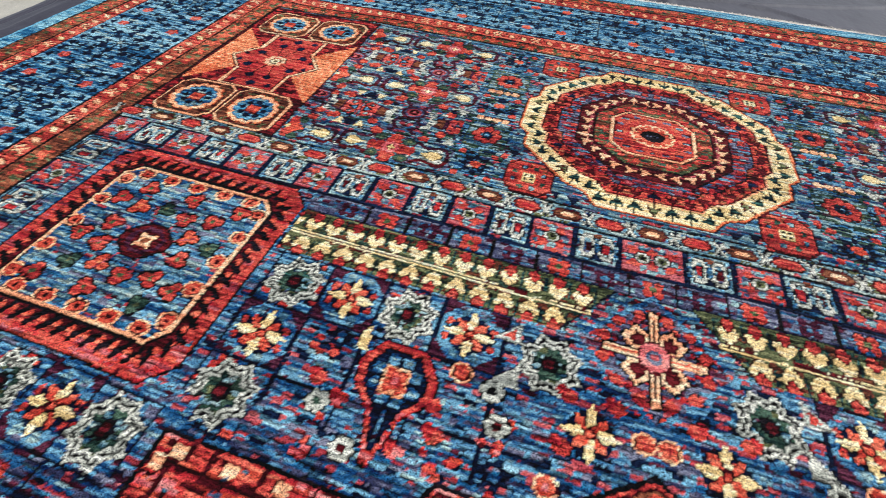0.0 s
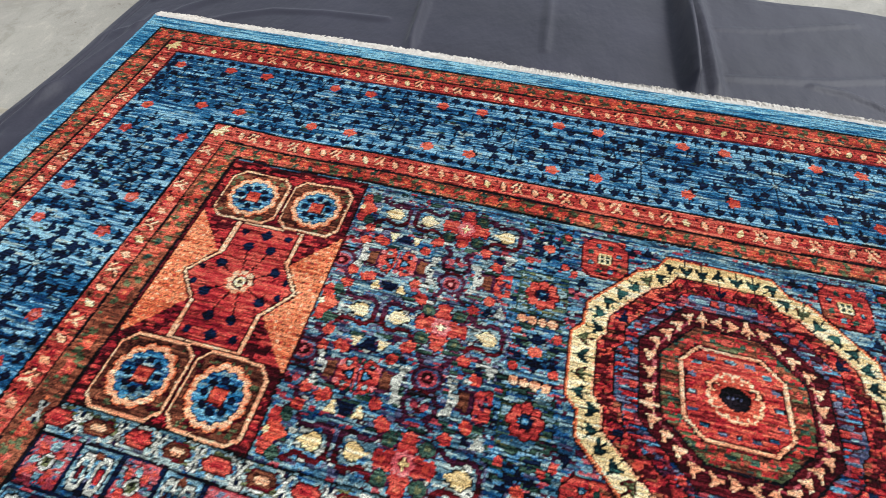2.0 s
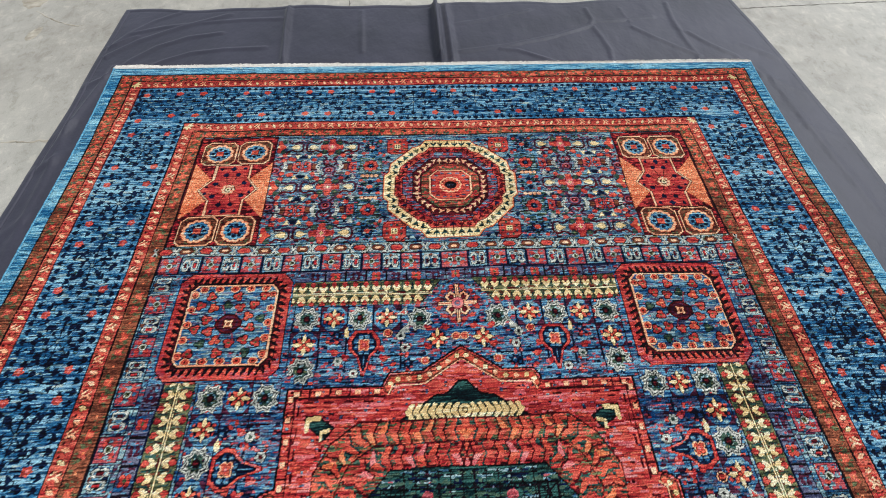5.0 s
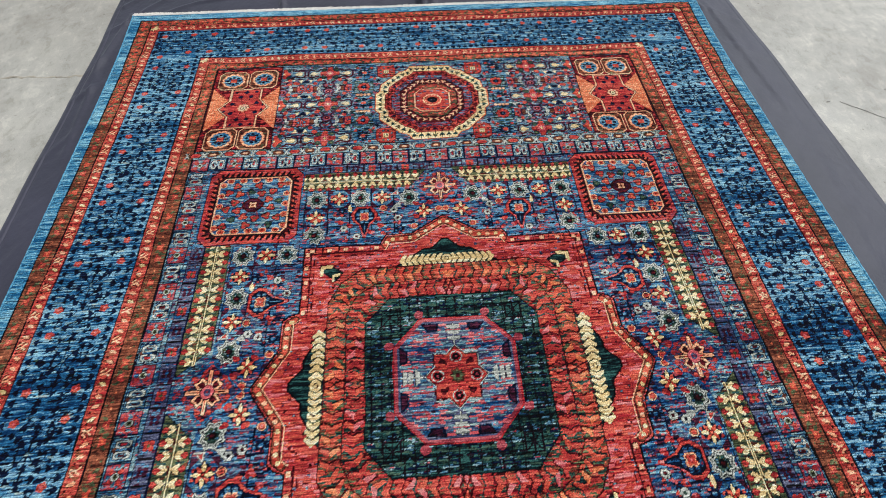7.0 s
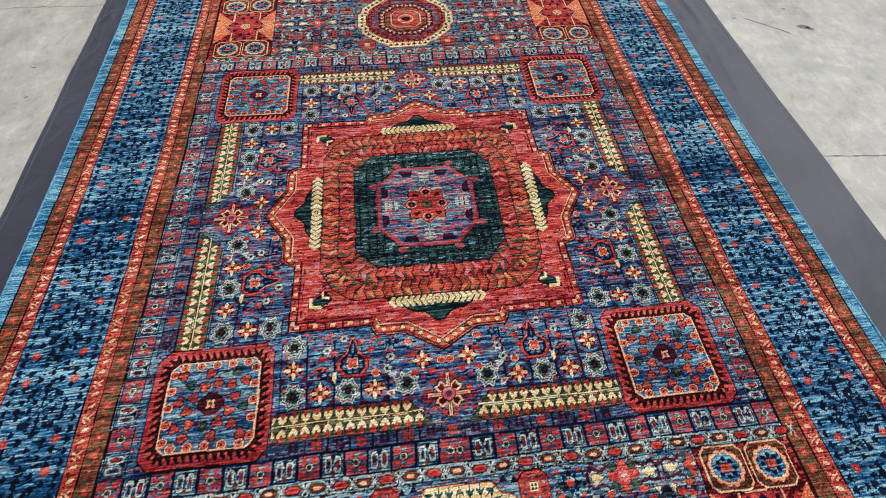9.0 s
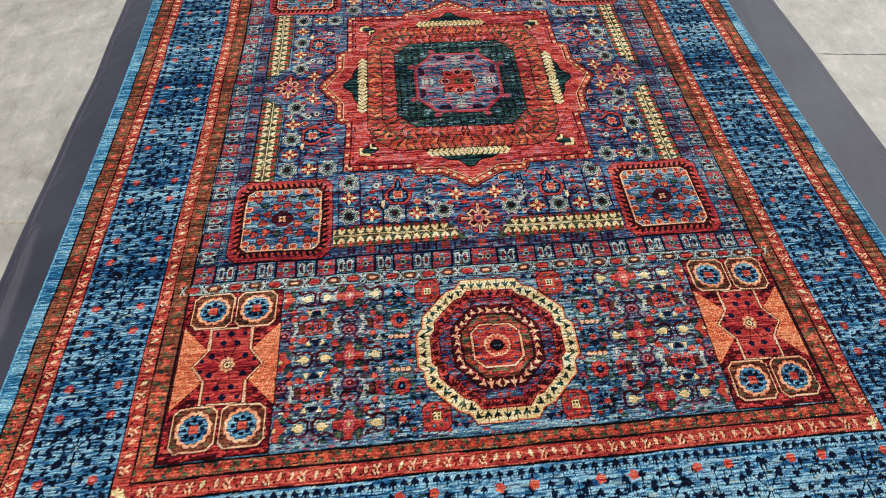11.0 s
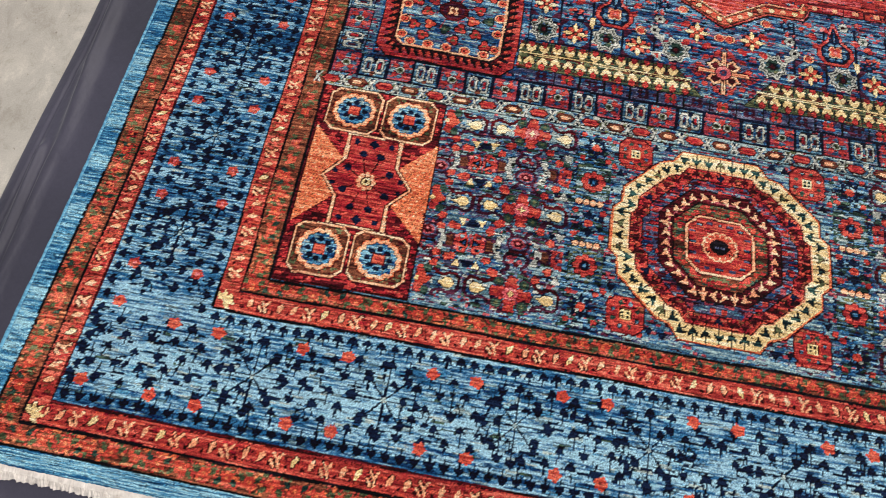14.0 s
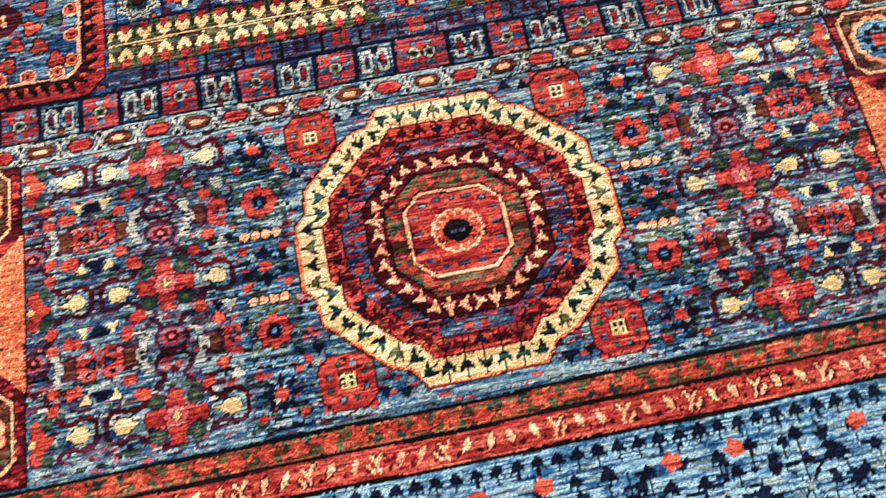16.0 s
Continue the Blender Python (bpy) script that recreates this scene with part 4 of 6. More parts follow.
    drop_motif(x, y, swap, 1)


def star_cell_free(x, y):
    L.at(x, y)
    turn = math.pi / 8
    L.poly("ivory", star(8, 0.0388, 0.0288, turn)).poly("ink", star(8, 0.0334, 0.0248, turn)).poly("ivory", star(8, 0.0296, 0.0220, turn)).poly("green", star(8, 0.0240, 0.0178, turn))
    L.flecks(["olive", "ground", "forest", "pale"], -0.022, -0.022, 0.022, 0.022, 0.6, 0.008, 0.004, only=["green"])
    L.disc("ink", 0, 0, 0.0105).disc("maroon", 0.001, 0, 0.0055)


def cross_rosette(x, y):
    """Diamond compartment with an eight-armed peach and maroon cross."""
    L.at(x, y)
    L.poly("deep", [(-0.098, 0), (0, -0.086), (0.098, 0), (0, 0.086)]).poly("violet", [(-0.088, 0), (0, -0.077), (0.088, 0), (0, 0.077)])
    L.flecks(["rose", "red", "crimson", "plum", "deep", "violet", "rose"], -0.09, -0.08, 0.09, 0.08, 1.0, 0.012, 0.004, only=["violet"])
    for k in range(12):
        c, s = math.cos(k * math.pi / 6 + 0.26), math.sin(k * math.pi / 6 + 0.26)
        L.disc("red", 0.061 * c, 0.054 * s, 0.0072, 0.0062)
    for k in range(1, 8, 2):
        c, s = math.cos(k * math.pi / 4), math.sin(k * math.pi / 4)
        kite = [(0.012, 0.0), (0.026, 0.0150), (0.043, 0.0120), (0.040, 0.0), (0.043, -0.0120), (0.026, -0.0150)]
        L.poly("ink", [(c * p * 1.08 - s * q * 1.15, s * p * 1.08 + c * q * 1.15) for p, q in kite])
        L.poly("peach", [(c * p - s * q, s * p + c * q) for p, q in kite])
        L.poly("maroon", [(c * (0.006 + p * 0.72) - s * q * 0.62, s * (0.006 + p * 0.72) + c * q * 0.62) for p, q in kite])
    for k in range(0, 8, 2):
        c, s = math.cos(k * math.pi / 4), math.sin(k * math.pi / 4)
        L.line("ink", [(0.012 * c, 0.012 * s), (0.056 * c, 0.056 * s)], 0.0140).line("peach", [(0.012 * c, 0.012 * s), (0.055 * c, 0.055 * s)], 0.0100)
        L.line("flame", [(0.020 * c, 0.020 * s), (0.048 * c, 0.048 * s)], 0.0028)
    L.disc("maroon", 0, 0, 0.0205).disc("rosepink", 0, 0, 0.0175).disc("violet", 0, 0, 0.0095).disc("rose", 0, 0, 0.004)


def tulip(x, y, col, ang, k=1.0):
    L.at(x, y)
    c, s = math.cos(ang), math.sin(ang)
    for dx, dy in ((0.008, 0.0), (-0.004, 0.007), (-0.004, -0.007)):
        L.disc("ink", (c * dx - s * dy) * k, (s * dx + c * dy) * k, 0.0116 * k, 0.0108 * k)
    for dx, dy in ((0.008, 0.0), (-0.004, 0.007), (-0.004, -0.007)):
        L.disc(col, (c * dx - s * dy) * k, (s * dx + c * dy) * k, 0.0082 * k, 0.0074 * k)
    L.disc("orange" if col == "flame" else "olive", 0, 0, 0.004 * k)


def corner_square():
    x, y = 0.664, 0.627
    L.at(x, y)
    L.rect("deep", -0.172, -0.162, 0.172, 0.158)
    L.flecks(["navy", "violet", "rose", "ground"], -0.170, -0.160, 0.170, 0.156, 0.8, 0.012, 0.004, only=["deep"])
    L.poly("ink", octagon(0.168, 0.160, 0.138, 0.130)).poly("red", octagon(0.165, 0.157, 0.136, 0.128))
    L.flecks(["crimson", "rose"], -0.165, -0.157, 0.165, 0.157, 0.5, 0.014, 0.004, only=["red"])
    teeth = along(octagon(0.147, 0.139, 0.121, 0.113), 54)
    L.poly("ink", octagon(0.146, 0.138, 0.121, 0.113)).poly("maroon", octagon(0.143, 0.135, 0.119, 0.111))
    for i, (tx, ty, out) in enumerate(teeth):
        c, s = math.cos(out + 0.55), math.sin(out + 0.55)
        L.line("ink", [(tx - c * 0.012, ty - s * 0.012), (tx + c * 0.005, ty + s * 0.005)], 0.0074)
        c, s = math.cos(out), math.sin(out)
        L.disc("flame", tx - c * 0.006 - s * 0.009, ty - s * 0.006 + c * 0.009, 0.0048)
    L.poly("ink", octagon(0.132, 0.125, 0.110, 0.103)).poly("peach", octagon(0.128, 0.121, 0.108, 0.101)).poly("deep", octagon(0.1235, 0.117, 0.106, 0.099))
    L.flecks(["sky", "ground", "pale", "violet"], -0.117, -0.115, 0.117, 0.115, 0.9, 0.026, 0.0036, only=["deep"])
    for k in range(5):
        e = (k - 2) * 0.045
        for ax, ay, ang in ((e, 0.108, -math.pi / 2), (e, -0.108, math.pi / 2), (0.114, e, math.pi), (-0.114, e, 0)):
            L.at(x, y).disc("peach", ax, ay, 0.0135, 0.0115).disc("flame", ax, ay, 0.0108, 0.009).disc("maroon", ax, ay, 0.0035)
    for i in range(6):
        for j in range(6):
            dx, dy = (i - 2.5) * 0.038 + (0.006 if j % 2 else -0.006), (j - 2.5) * 0.0355 + (0.004 if i % 2 else -0.004)
            if abs(dx) < 0.042 and abs(dy) < 0.026 or abs(dx) > 0.096 or abs(dy) > 0.090:
                continue
            if (i + 2 * j) % 5 == 1:
                tulip(x + dx, y + dy, "green", rng.uniform(0, 6), 0.82)
            else:
                tulip(x + dx, y + dy, "flame" if (i + j) % 4 == 0 else "red", math.atan2(dy, dx) + 0.4, 0.9)
    L.at(x, y)
    for k in range(8):
        c, s = math.cos(k * math.pi / 4 + 0.39), math.sin(k * math.pi / 4 + 0.39)
        L.line("rose", [(0.03 * c, 0.02 * s), (0.066 * c, 0.062 * s)], 0.0026)
    L.poly("ink", octagon(0.037, 0.031, 0.012, 0.010)).poly("maroon", octagon(0.034, 0.028, 0.010, 0.008)).poly("plum", octagon(0.026, 0.022, 0.009, 0.007))
    L.poly("maroon", octagon(0.019, 0.016, 0.008, 0.007)).poly("peach", star(4, 0.017, 0.008, math.pi / 4)).disc("rust", 0, 0, 0.006)


def central_star():
    """Red field with stepped points, herringbone frame, green octagon and eight-pointed star."""
    L.at()
    A, B = 0.462, 0.440
    out = [(0.0, 0.540), (0.108, 0.476), (0.196, 0.474), (0.210, 0.456), (0.214, B), (A, B), (A, 0.214), (0.490, 0.206), (0.508, 0.192), (0.508, 0.104), (0.578, 0.0), (-0.1, -0.1), (-0.1, 0.6)]
    L.poly("ink", [(x + 0.004, y + 0.004) for x, y in out]).poly("red", out)
    L.flecks(["crimson", "rosepink", "red", "rosepink", "flame"], 0, 0, 0.57, 0.53, 0.60, 0.030, 0.004, only=["red"])
    L.flecks(["ground", "violet", "maroon", "ground"], 0, 0, 0.57, 0.53, 0.045, 0.007, 0.005, only=["red", "crimson", "flame", "rosepink"])
    rails = ([(0.0, 0.522), (0.103, 0.460), (0.190, 0.458), (0.200, 0.438)], [(0.560, 0.0), (0.492, 0.101), (0.491, 0.184), (0.472, 0.196)])
    for chain in rails:
        L.line("maroon", chain, 0.026).line("rust", chain, 0.020).line("flame", chain, 0.014)
        for (x, y), (x2, y2) in zip(chain, chain[1:]):
            n = max(1, int(math.hypot(x2 - x, y2 - y) / 0.027))
            for k in range(n):
                t = (k + 0.5) / n
                L.disc("peach" if k % 2 else "cream", x + (x2 - x) * t, y + (y2 - y) * t, 0.0066, 0.0058)
        L.line("peach", [(x - (0.016 if chain is rails[1] else 0.0), y - (0.0 if chain is rails[1] else 0.016)) for x, y in chain], 0.0028)
    L.line("maroon", [(0.21, B - 0.022), (A - 0.022, B - 0.022), (A - 0.022, 0.20)], 0.0045)
    for k in range(4):
        L.line("maroon", [(0.25 + 0.052 * k, B), (0.25 + 0.052 * k, B - 0.024)], 0.004).line("maroon", [(A, 0.235 + 0.05 * k), (A - 0.024, 0.235 + 0.05 * k)], 0.004)
    for k in range(5):
        L.rect("peach", 0.222 + 0.052 * k, B - 0.016, 0.236 + 0.052 * k, B - 0.005).rect("peach", A - 0.016, 0.210 + 0.05 * k, A - 0.005, 0.223 + 0.05 * k)
        L.line("maroon", [(0.240 + 0.052 * k, B - 0.034), (0.262 + 0.052 * k, B - 0.034)], 0.0045).line("maroon", [(A - 0.034, 0.226 + 0.05 * k), (A - 0.034, 0.246 + 0.05 * k)], 0.0045)
    L.flecks(["maroon"], 0.05, 0.05, 0.56, 0.52, 0.035, 0.022, 0.0036, only=["red", "crimson", "flame", "rose"])
    # green pediment with cream garland, top and side
    L.poly("ink", [(-0.01, 0.452), (0.012, 0.450), (0.046, 0.418), (0.080, 0.414), (0.175, 0.356), (-0.01, 0.352)]).poly("forest", [(-0.01, 0.447), (0.012, 0.444), (0.044, 0.413), (0.076, 0.410), (0.160, 0.358), (-0.01, 0.352)])
    L.poly("ink", [(0.478, -0.01), (0.476, 0.012), (0.440, 0.046), (0.436, 0.080), (0.372, 0.172), (0.366, -0.01)]).poly("forest", [(0.472, -0.01), (0.470, 0.012), (0.434, 0.044), (0.430, 0.076), (0.376, 0.158), (0.368, -0.01)])
    L.at().line("cream", [(-0.01, 0.374), (0.150, 0.374)], 0.009).line("cream", [(0.397, -0.01), (0.397, 0.145)], 0.009)
    for k in range(7):
        e = 0.026 + k * 0.0198
        for s in (-1, 1):
            for px, py, sw in ((e, 0.374, False), (0.397, e, True)):
                L.at(px, py, swap=sw)
                head = [(0.013, 0.0), (-0.004, 0.020 * s), (-0.013, 0.018 * s), (-0.004, 0.0)]
                L.poly("cream", head).line("olive", [(-0.006, 0.0), (-0.014, 0.015 * s)], 0.0030)
    L.at()
    L.disc("cream", 0, 0.374, 0.016).disc("olive", 0, 0.374, 0.008).disc("cream", 0, 0.374, 0.005).disc("cream", 0.397, 0, 0.016).disc("olive", 0.397, 0, 0.008).disc("cream", 0.397, 0, 0.005)
    # corner chevrons
    L.poly("ink", [(0.330, 0.345), (0.352, 0.316), (0.378, 0.330), (0.408, 0.352), (0.410, 0.376), (0.372, 0.372)]).poly("forest", [(0.336, 0.344), (0.354, 0.322), (0.376, 0.334), (0.402, 0.354), (0.402, 0.370), (0.372, 0.366)])
    L.line("cream", [(0.372, 0.368), (0.400, 0.366), (0.402, 0.340)], 0.011).line("cream", [(0.346, 0.338), (0.364, 0.334), (0.364, 0.318)], 0.008)
    # herringbone frame
    fo, fi = rounded(0.374, 0.354, 0.270, 0.235), octagon(0.258, 0.246, 0.188, 0.168)
    L.poly("maroon", [(x * 1.010, y * 1.010) for x, y in fo]).poly("flame", fo)
    L.flecks(["rust", "rust", "olive", "green", "brick"], 0, 0, 0.376, 0.356, 1.1, 0.020, 0.004, only=["flame"])
    L.poly("maroon", rounded(0.3185, 0.3025, 0.232, 0.198)).poly("red", rounded(0.316, 0.300, 0.230, 0.196))
    L.flecks(["maroon", "crimson", "rust", "green"], 0, 0, 0.316, 0.300, 0.8, 0.020, 0.004, only=["red"])
    # dark green showing at the rounded corners
    L.line("forest", [(0.230, 0.330), (0.290, 0.286), (0.348, 0.216)], 0.020).line("forest", [(0.180, 0.294), (0.252, 0.252), (0.308, 0.176)], 0.016)
    L.flecks(["green", "olive", "rust", "brick"], 0.18, 0.17, 0.36, 0.345, 0.6, 0.024, 0.0036, only=["forest", "flame", "rust", "red", "crimson"])
    for rx, ry, cx, cy, n, wide, dyes in ((0.346, 0.328, 0.252, 0.216, 84, 0.027, ("flame", "flame", "brick", "orange")), (0.288, 0.274, 0.210, 0.184, 70, 0.026, ("red", "flame", "rosepink", "red"))):
        for i, (x, y, o) in enumerate(along(rounded(rx, ry, cx, cy), n)):
            c, q = math.cos(o + math.pi / 2), math.sin(o + math.pi / 2)
            if (c * x if abs(y) > abs(x) * 0.95 else q * y) < 0:
                c, q = -c, -q
            for s in (-1, 1):
                blade = ((0.014, 0.001 * s), (0.004, 0.012 * s), (-0.010, wide * s), (-0.016, wide * 0.9 * s), (-0.009, 0.006 * s), (-0.005, 0.0))
                L.line("maroon" if i % 3 else "forest", [(x + c * a - q * b, y + q * a + c * b) for a, b in blade[2:]], 0.0040)
                blade = [(a * 0.88 + 0.0016, b * 0.98) for a, b in blade]
                L.poly(dyes[(i * 7 + (s > 0)) % 4], [(x + c * a - q * b, y + q * a + c * b) for a, b in blade])
    # green octagon
    L.poly("ink", [(x * 1.012, y * 1.012) for x, y in fi]).poly("forest", fi)
    L.flecks(["green", "navy", "forest", "ground"], 0, 0, 0.255, 0.243, 0.9, 0.024, 0.0036, only=["forest"])
    for i in range(9):
        for j in range(9):
            x, y = 0.014 + i * 0.0285, 0.014 + j * 0.0270
            if (x > 0.176 or y > 0.172 or x + y > 0.278) and x < 0.250 and y < 0.238 and x + y < 0.412:
                L.line("ink", [(x - 0.010, y), (x + 0.010, y)], 0.0034).line("ink", [(x, y - 0.011), (x, y + 0.011)], 0.0036)
                L.poly("ink", [(x - 0.010, y + 0.002), (x, y + 0.012), (x + 0.010, y + 0.002), (x, y + 0.006)])
                L.disc("green", x + 0.013, y - 0.012, 0.0045, 0.0036)
    L.at(0.188, 0.184)
    L.rect("ink", -0.026, -0.026, 0.026, 0.026).rect("forest", -0.021, -0.021, 0.021, 0.021)
    for k in range(8):
        L.line("ink", [(0, 0), (0.026 * math.cos(k * 0.785), 0.026 * math.sin(k * 0.785))], 0.004)
    # inner octagon
    L.at()
    L.poly("crimson", octagon(0.178, 0.174, 0.098, 0.092)).poly("rose", octagon(0.175, 0.171, 0.096, 0.090)).poly("violet", octagon(0.166, 0.162, 0.091, 0.085))
    for p in ((0.100, 0.186), (0.190, 0.096)):
        L.disc("rose", p[0], p[1], 0.014, 0.012)
    L.flecks(["deep", "ground", "sky", "violet", "rosepink", "pale"], 0, 0, 0.16, 0.156, 1.0, 0.026, 0.0036, only=["violet"])
    L.flecks(["rose", "rosepink", "violet"], 0.02, 0.02, 0.14, 0.14, 0.40, 0.030, 0.0045, only=["violet", "deep", "ground", "sky"])
    L.poly("navy", [(0.040, 0.156), (0.096, 0.156), (0.078, 0.132), (0.046, 0.132)]).poly("navy", [(0.160, 0.036), (0.160, 0.092), (0.136, 0.076), (0.136, 0.042)])
    L.poly("plum", [(0.050, 0.152), (0.088, 0.152), (0.074, 0.137), (0.052, 0.137)]).poly("plum", [(0.156, 0.046), (0.156, 0.084), (0.141, 0.072), (0.141, 0.048)])
    for p in ((0.0, 0.125), (0.125, 0.0)):
        L.at(p[0], p[1], swap=p[0] > 0)
        L.line("ivory", [(0, -0.030), (0, 0.028)], 0.0036)
        for e in (-0.016, 0.002, 0.019):
            for s in (-1, 1):
                L.poly("ivory", [(0.001 * s, e - 0.006), (0.016 * s, e - 0.004), (0.021 * s, e + 0.007), (0.011 * s, e + 0.006), (0.001 * s, e + 0.007)])
    L.at()
    L.poly("ivory", star(8, 0.091, 0.069)).poly("maroon", star(8, 0.088, 0.0665)).poly("red", star(8, 0.084, 0.0635))
    L.flecks(["crimson", "flame"], 0, 0, 0.08, 0.08, 0.4, 0.02, 0.004, only=["red"])
    for x, y in ((0.054, 0.0), (0.0, 0.054)):
        L.disc("ivory", x, y, 0.0175, 0.016).disc("crimson", x, y, 0.0150, 0.0137)
        for k in range(6):
            L.disc("ink", x + 0.0078 * math.cos(k * 1.047), y + 0.0072 * math.sin(k * 1.047), 0.0045)
        L.disc("rose", x, y, 0.003)
    L.poly("maroon", [(0.026, 0.030), (0.052, 0.036), (0.044, 0.052), (0.030, 0.044)])
    L.poly("brown", star(8, 0.024, 0.017)).poly("olive", star(8, 0.017, 0.012)).disc("maroon", 0, 0, 0.006)


end_field()
round_medallion()
red_panel()
compartments()
leaf_bar(False, 0.710, 0.070, 0.508)
leaf_bar(True, 0.752, 0.070, 0.480)
arm(False, 0.0)
arm(True, 0.030, 0.96)
cross_rosette(0.0, 0.672)
cross_rosette(0.696, 0.0)
corner_square()
central_star()

def outlines():
    """One knot of dark yarn round the bright motifs, here and there left out."""
    global cloth_plan
    r = np.random.default_rng(17)

    def kin(*names):
        return np.isin(cloth_plan, [PAL[n][0] for n in names])

    def grown(m, n):
        out = m.copy()
        for d in range(1, n + 1):
            out[d:] |= m[:-d]
            out[:-d] |= m[d:]
            out[:, d:] |= m[:, :-d]
            out[:, :-d] |= m[:, d:]
        return out

    patch = np.kron(r.random((NB // 9 + 1, NA // 14 + 1)), np.ones((9, 14)))[:NB, :NA]
    rim = grown(kin("red", "crimson", "flame", "orange", "peach", "cream", "ivory", "green"), 1) & kin("ground", "deep", "violet", "pale")
    for name, lo, hi in (("ink", 0.0, 0.34), ("plum", 0.34, 0.58), ("navy", 0.58, 0.80)):
        cloth_plan[rim & (patch >= lo) & (patch < hi)] = PAL[name][0]
    rim = grown(kin("cream", "peach"), 2) & kin("red", "brick", "crimson", "olive", "flame")
    cloth_plan[rim & (patch < 0.4)] = PAL["maroon"][0]
    rim = grown(kin("flame", "green"), 2) & kin("rust", "brown")
    cloth_plan[rim & (patch < 0.22)] = PAL["brown"][0]


# stray yarn of the neighbouring dyes in the blue ground
L.at().flecks(["violet", "rose", "plum", "violet", "deep"], 0, 0, A_FIELD - 0.004, 0.86, 0.09, 0.011, 0.0036, only=["ground", "deep", "pale"])
outlines()

# ---- the knotted carpet: one quad a knot ----
NU, NV = int(2 * A_EDGE / 0.00295), int(2 * B_EDGE / 0.0023)
gu, gv = np.linspace(-A_EDGE, A_EDGE, NU + 1), np.linspace(-B_EDGE, B_EDGE, NV + 1)


def wander(shape, count, wave, seed):
    """Smooth wandering field on the grid: the weaver's small irregularities."""
    r = np.random.default_rng(seed)
    u, v = gu[None, : shape[1]], gv[: shape[0], None]
    total = np.zeros(shape)
    for _ in range(count):
        ang, k, ph = r.uniform(0, 6.28), 6.28 / (wave * r.uniform(0.6, 1.6)), r.uniform(0, 6.28)
        total += np.sin(k * (math.cos(ang) * u + math.sin(ang) * v) + ph)
    return total / math.sqrt(count)


def lay(u, v):
    """Design to floor: longer far half, waisted, flared corners, fitted to the camera's view."""
    b, a = np.abs(v), np.abs(u)
    y = 1.005 * v + np.minimum(0.0125 * b**2, 0.025)
    x = u * (1 - 0.008 * (1 - np.minimum(b / 1.0, 1) ** 2))
    x = x + np.sign(u) * 0.036 * (np.clip(b - 1.0, 0, 1) / 0.79) ** 2 * np.clip((a - 0.9) / 0.45, 0, 1)
    y = y - np.where(v < 0, 0.018 * (1 - (u / 1.37) ** 2) * np.clip((b - 1.4) / 0.39, 0, 1) ** 2, 0.0)
    band = np.where(v < 0, np.clip((b - 1.742) / 0.052, 0, 1), 0.0)
    y = y + 0.018 * band
    x = x - np.sign(u) * np.where(v < 0, 0.010 * np.clip((a - 1.322) / 0.045, 0, 1) * np.clip((b - 1.5) / 0.29, 0, 1), 0.0)
    y = y + np.where(v > 0, 0.004 * u * np.clip((b - 1.2) / 0.5, 0, 1), 0.0)
    return x, y


def streaks(seed, run, rows):
    """Weft-wise streaks: unevenly dyed wool, and painted shade in gaps between knot rows."""
    r = np.random.default_rng(seed)
    m, k = NV + 1, NU + 1
    c = np.cumsum(r.standard_normal((m, k + run)), 1)
    n = (c[:, run:] - c[:, :-run])[:, :k] / math.sqrt(run)
    if rows > 1:
        c = np.cumsum(np.vstack([n, n[:rows]]), 0)
        n = (c[rows:] - c[:-rows])[:m] / math.sqrt(rows)
    return n


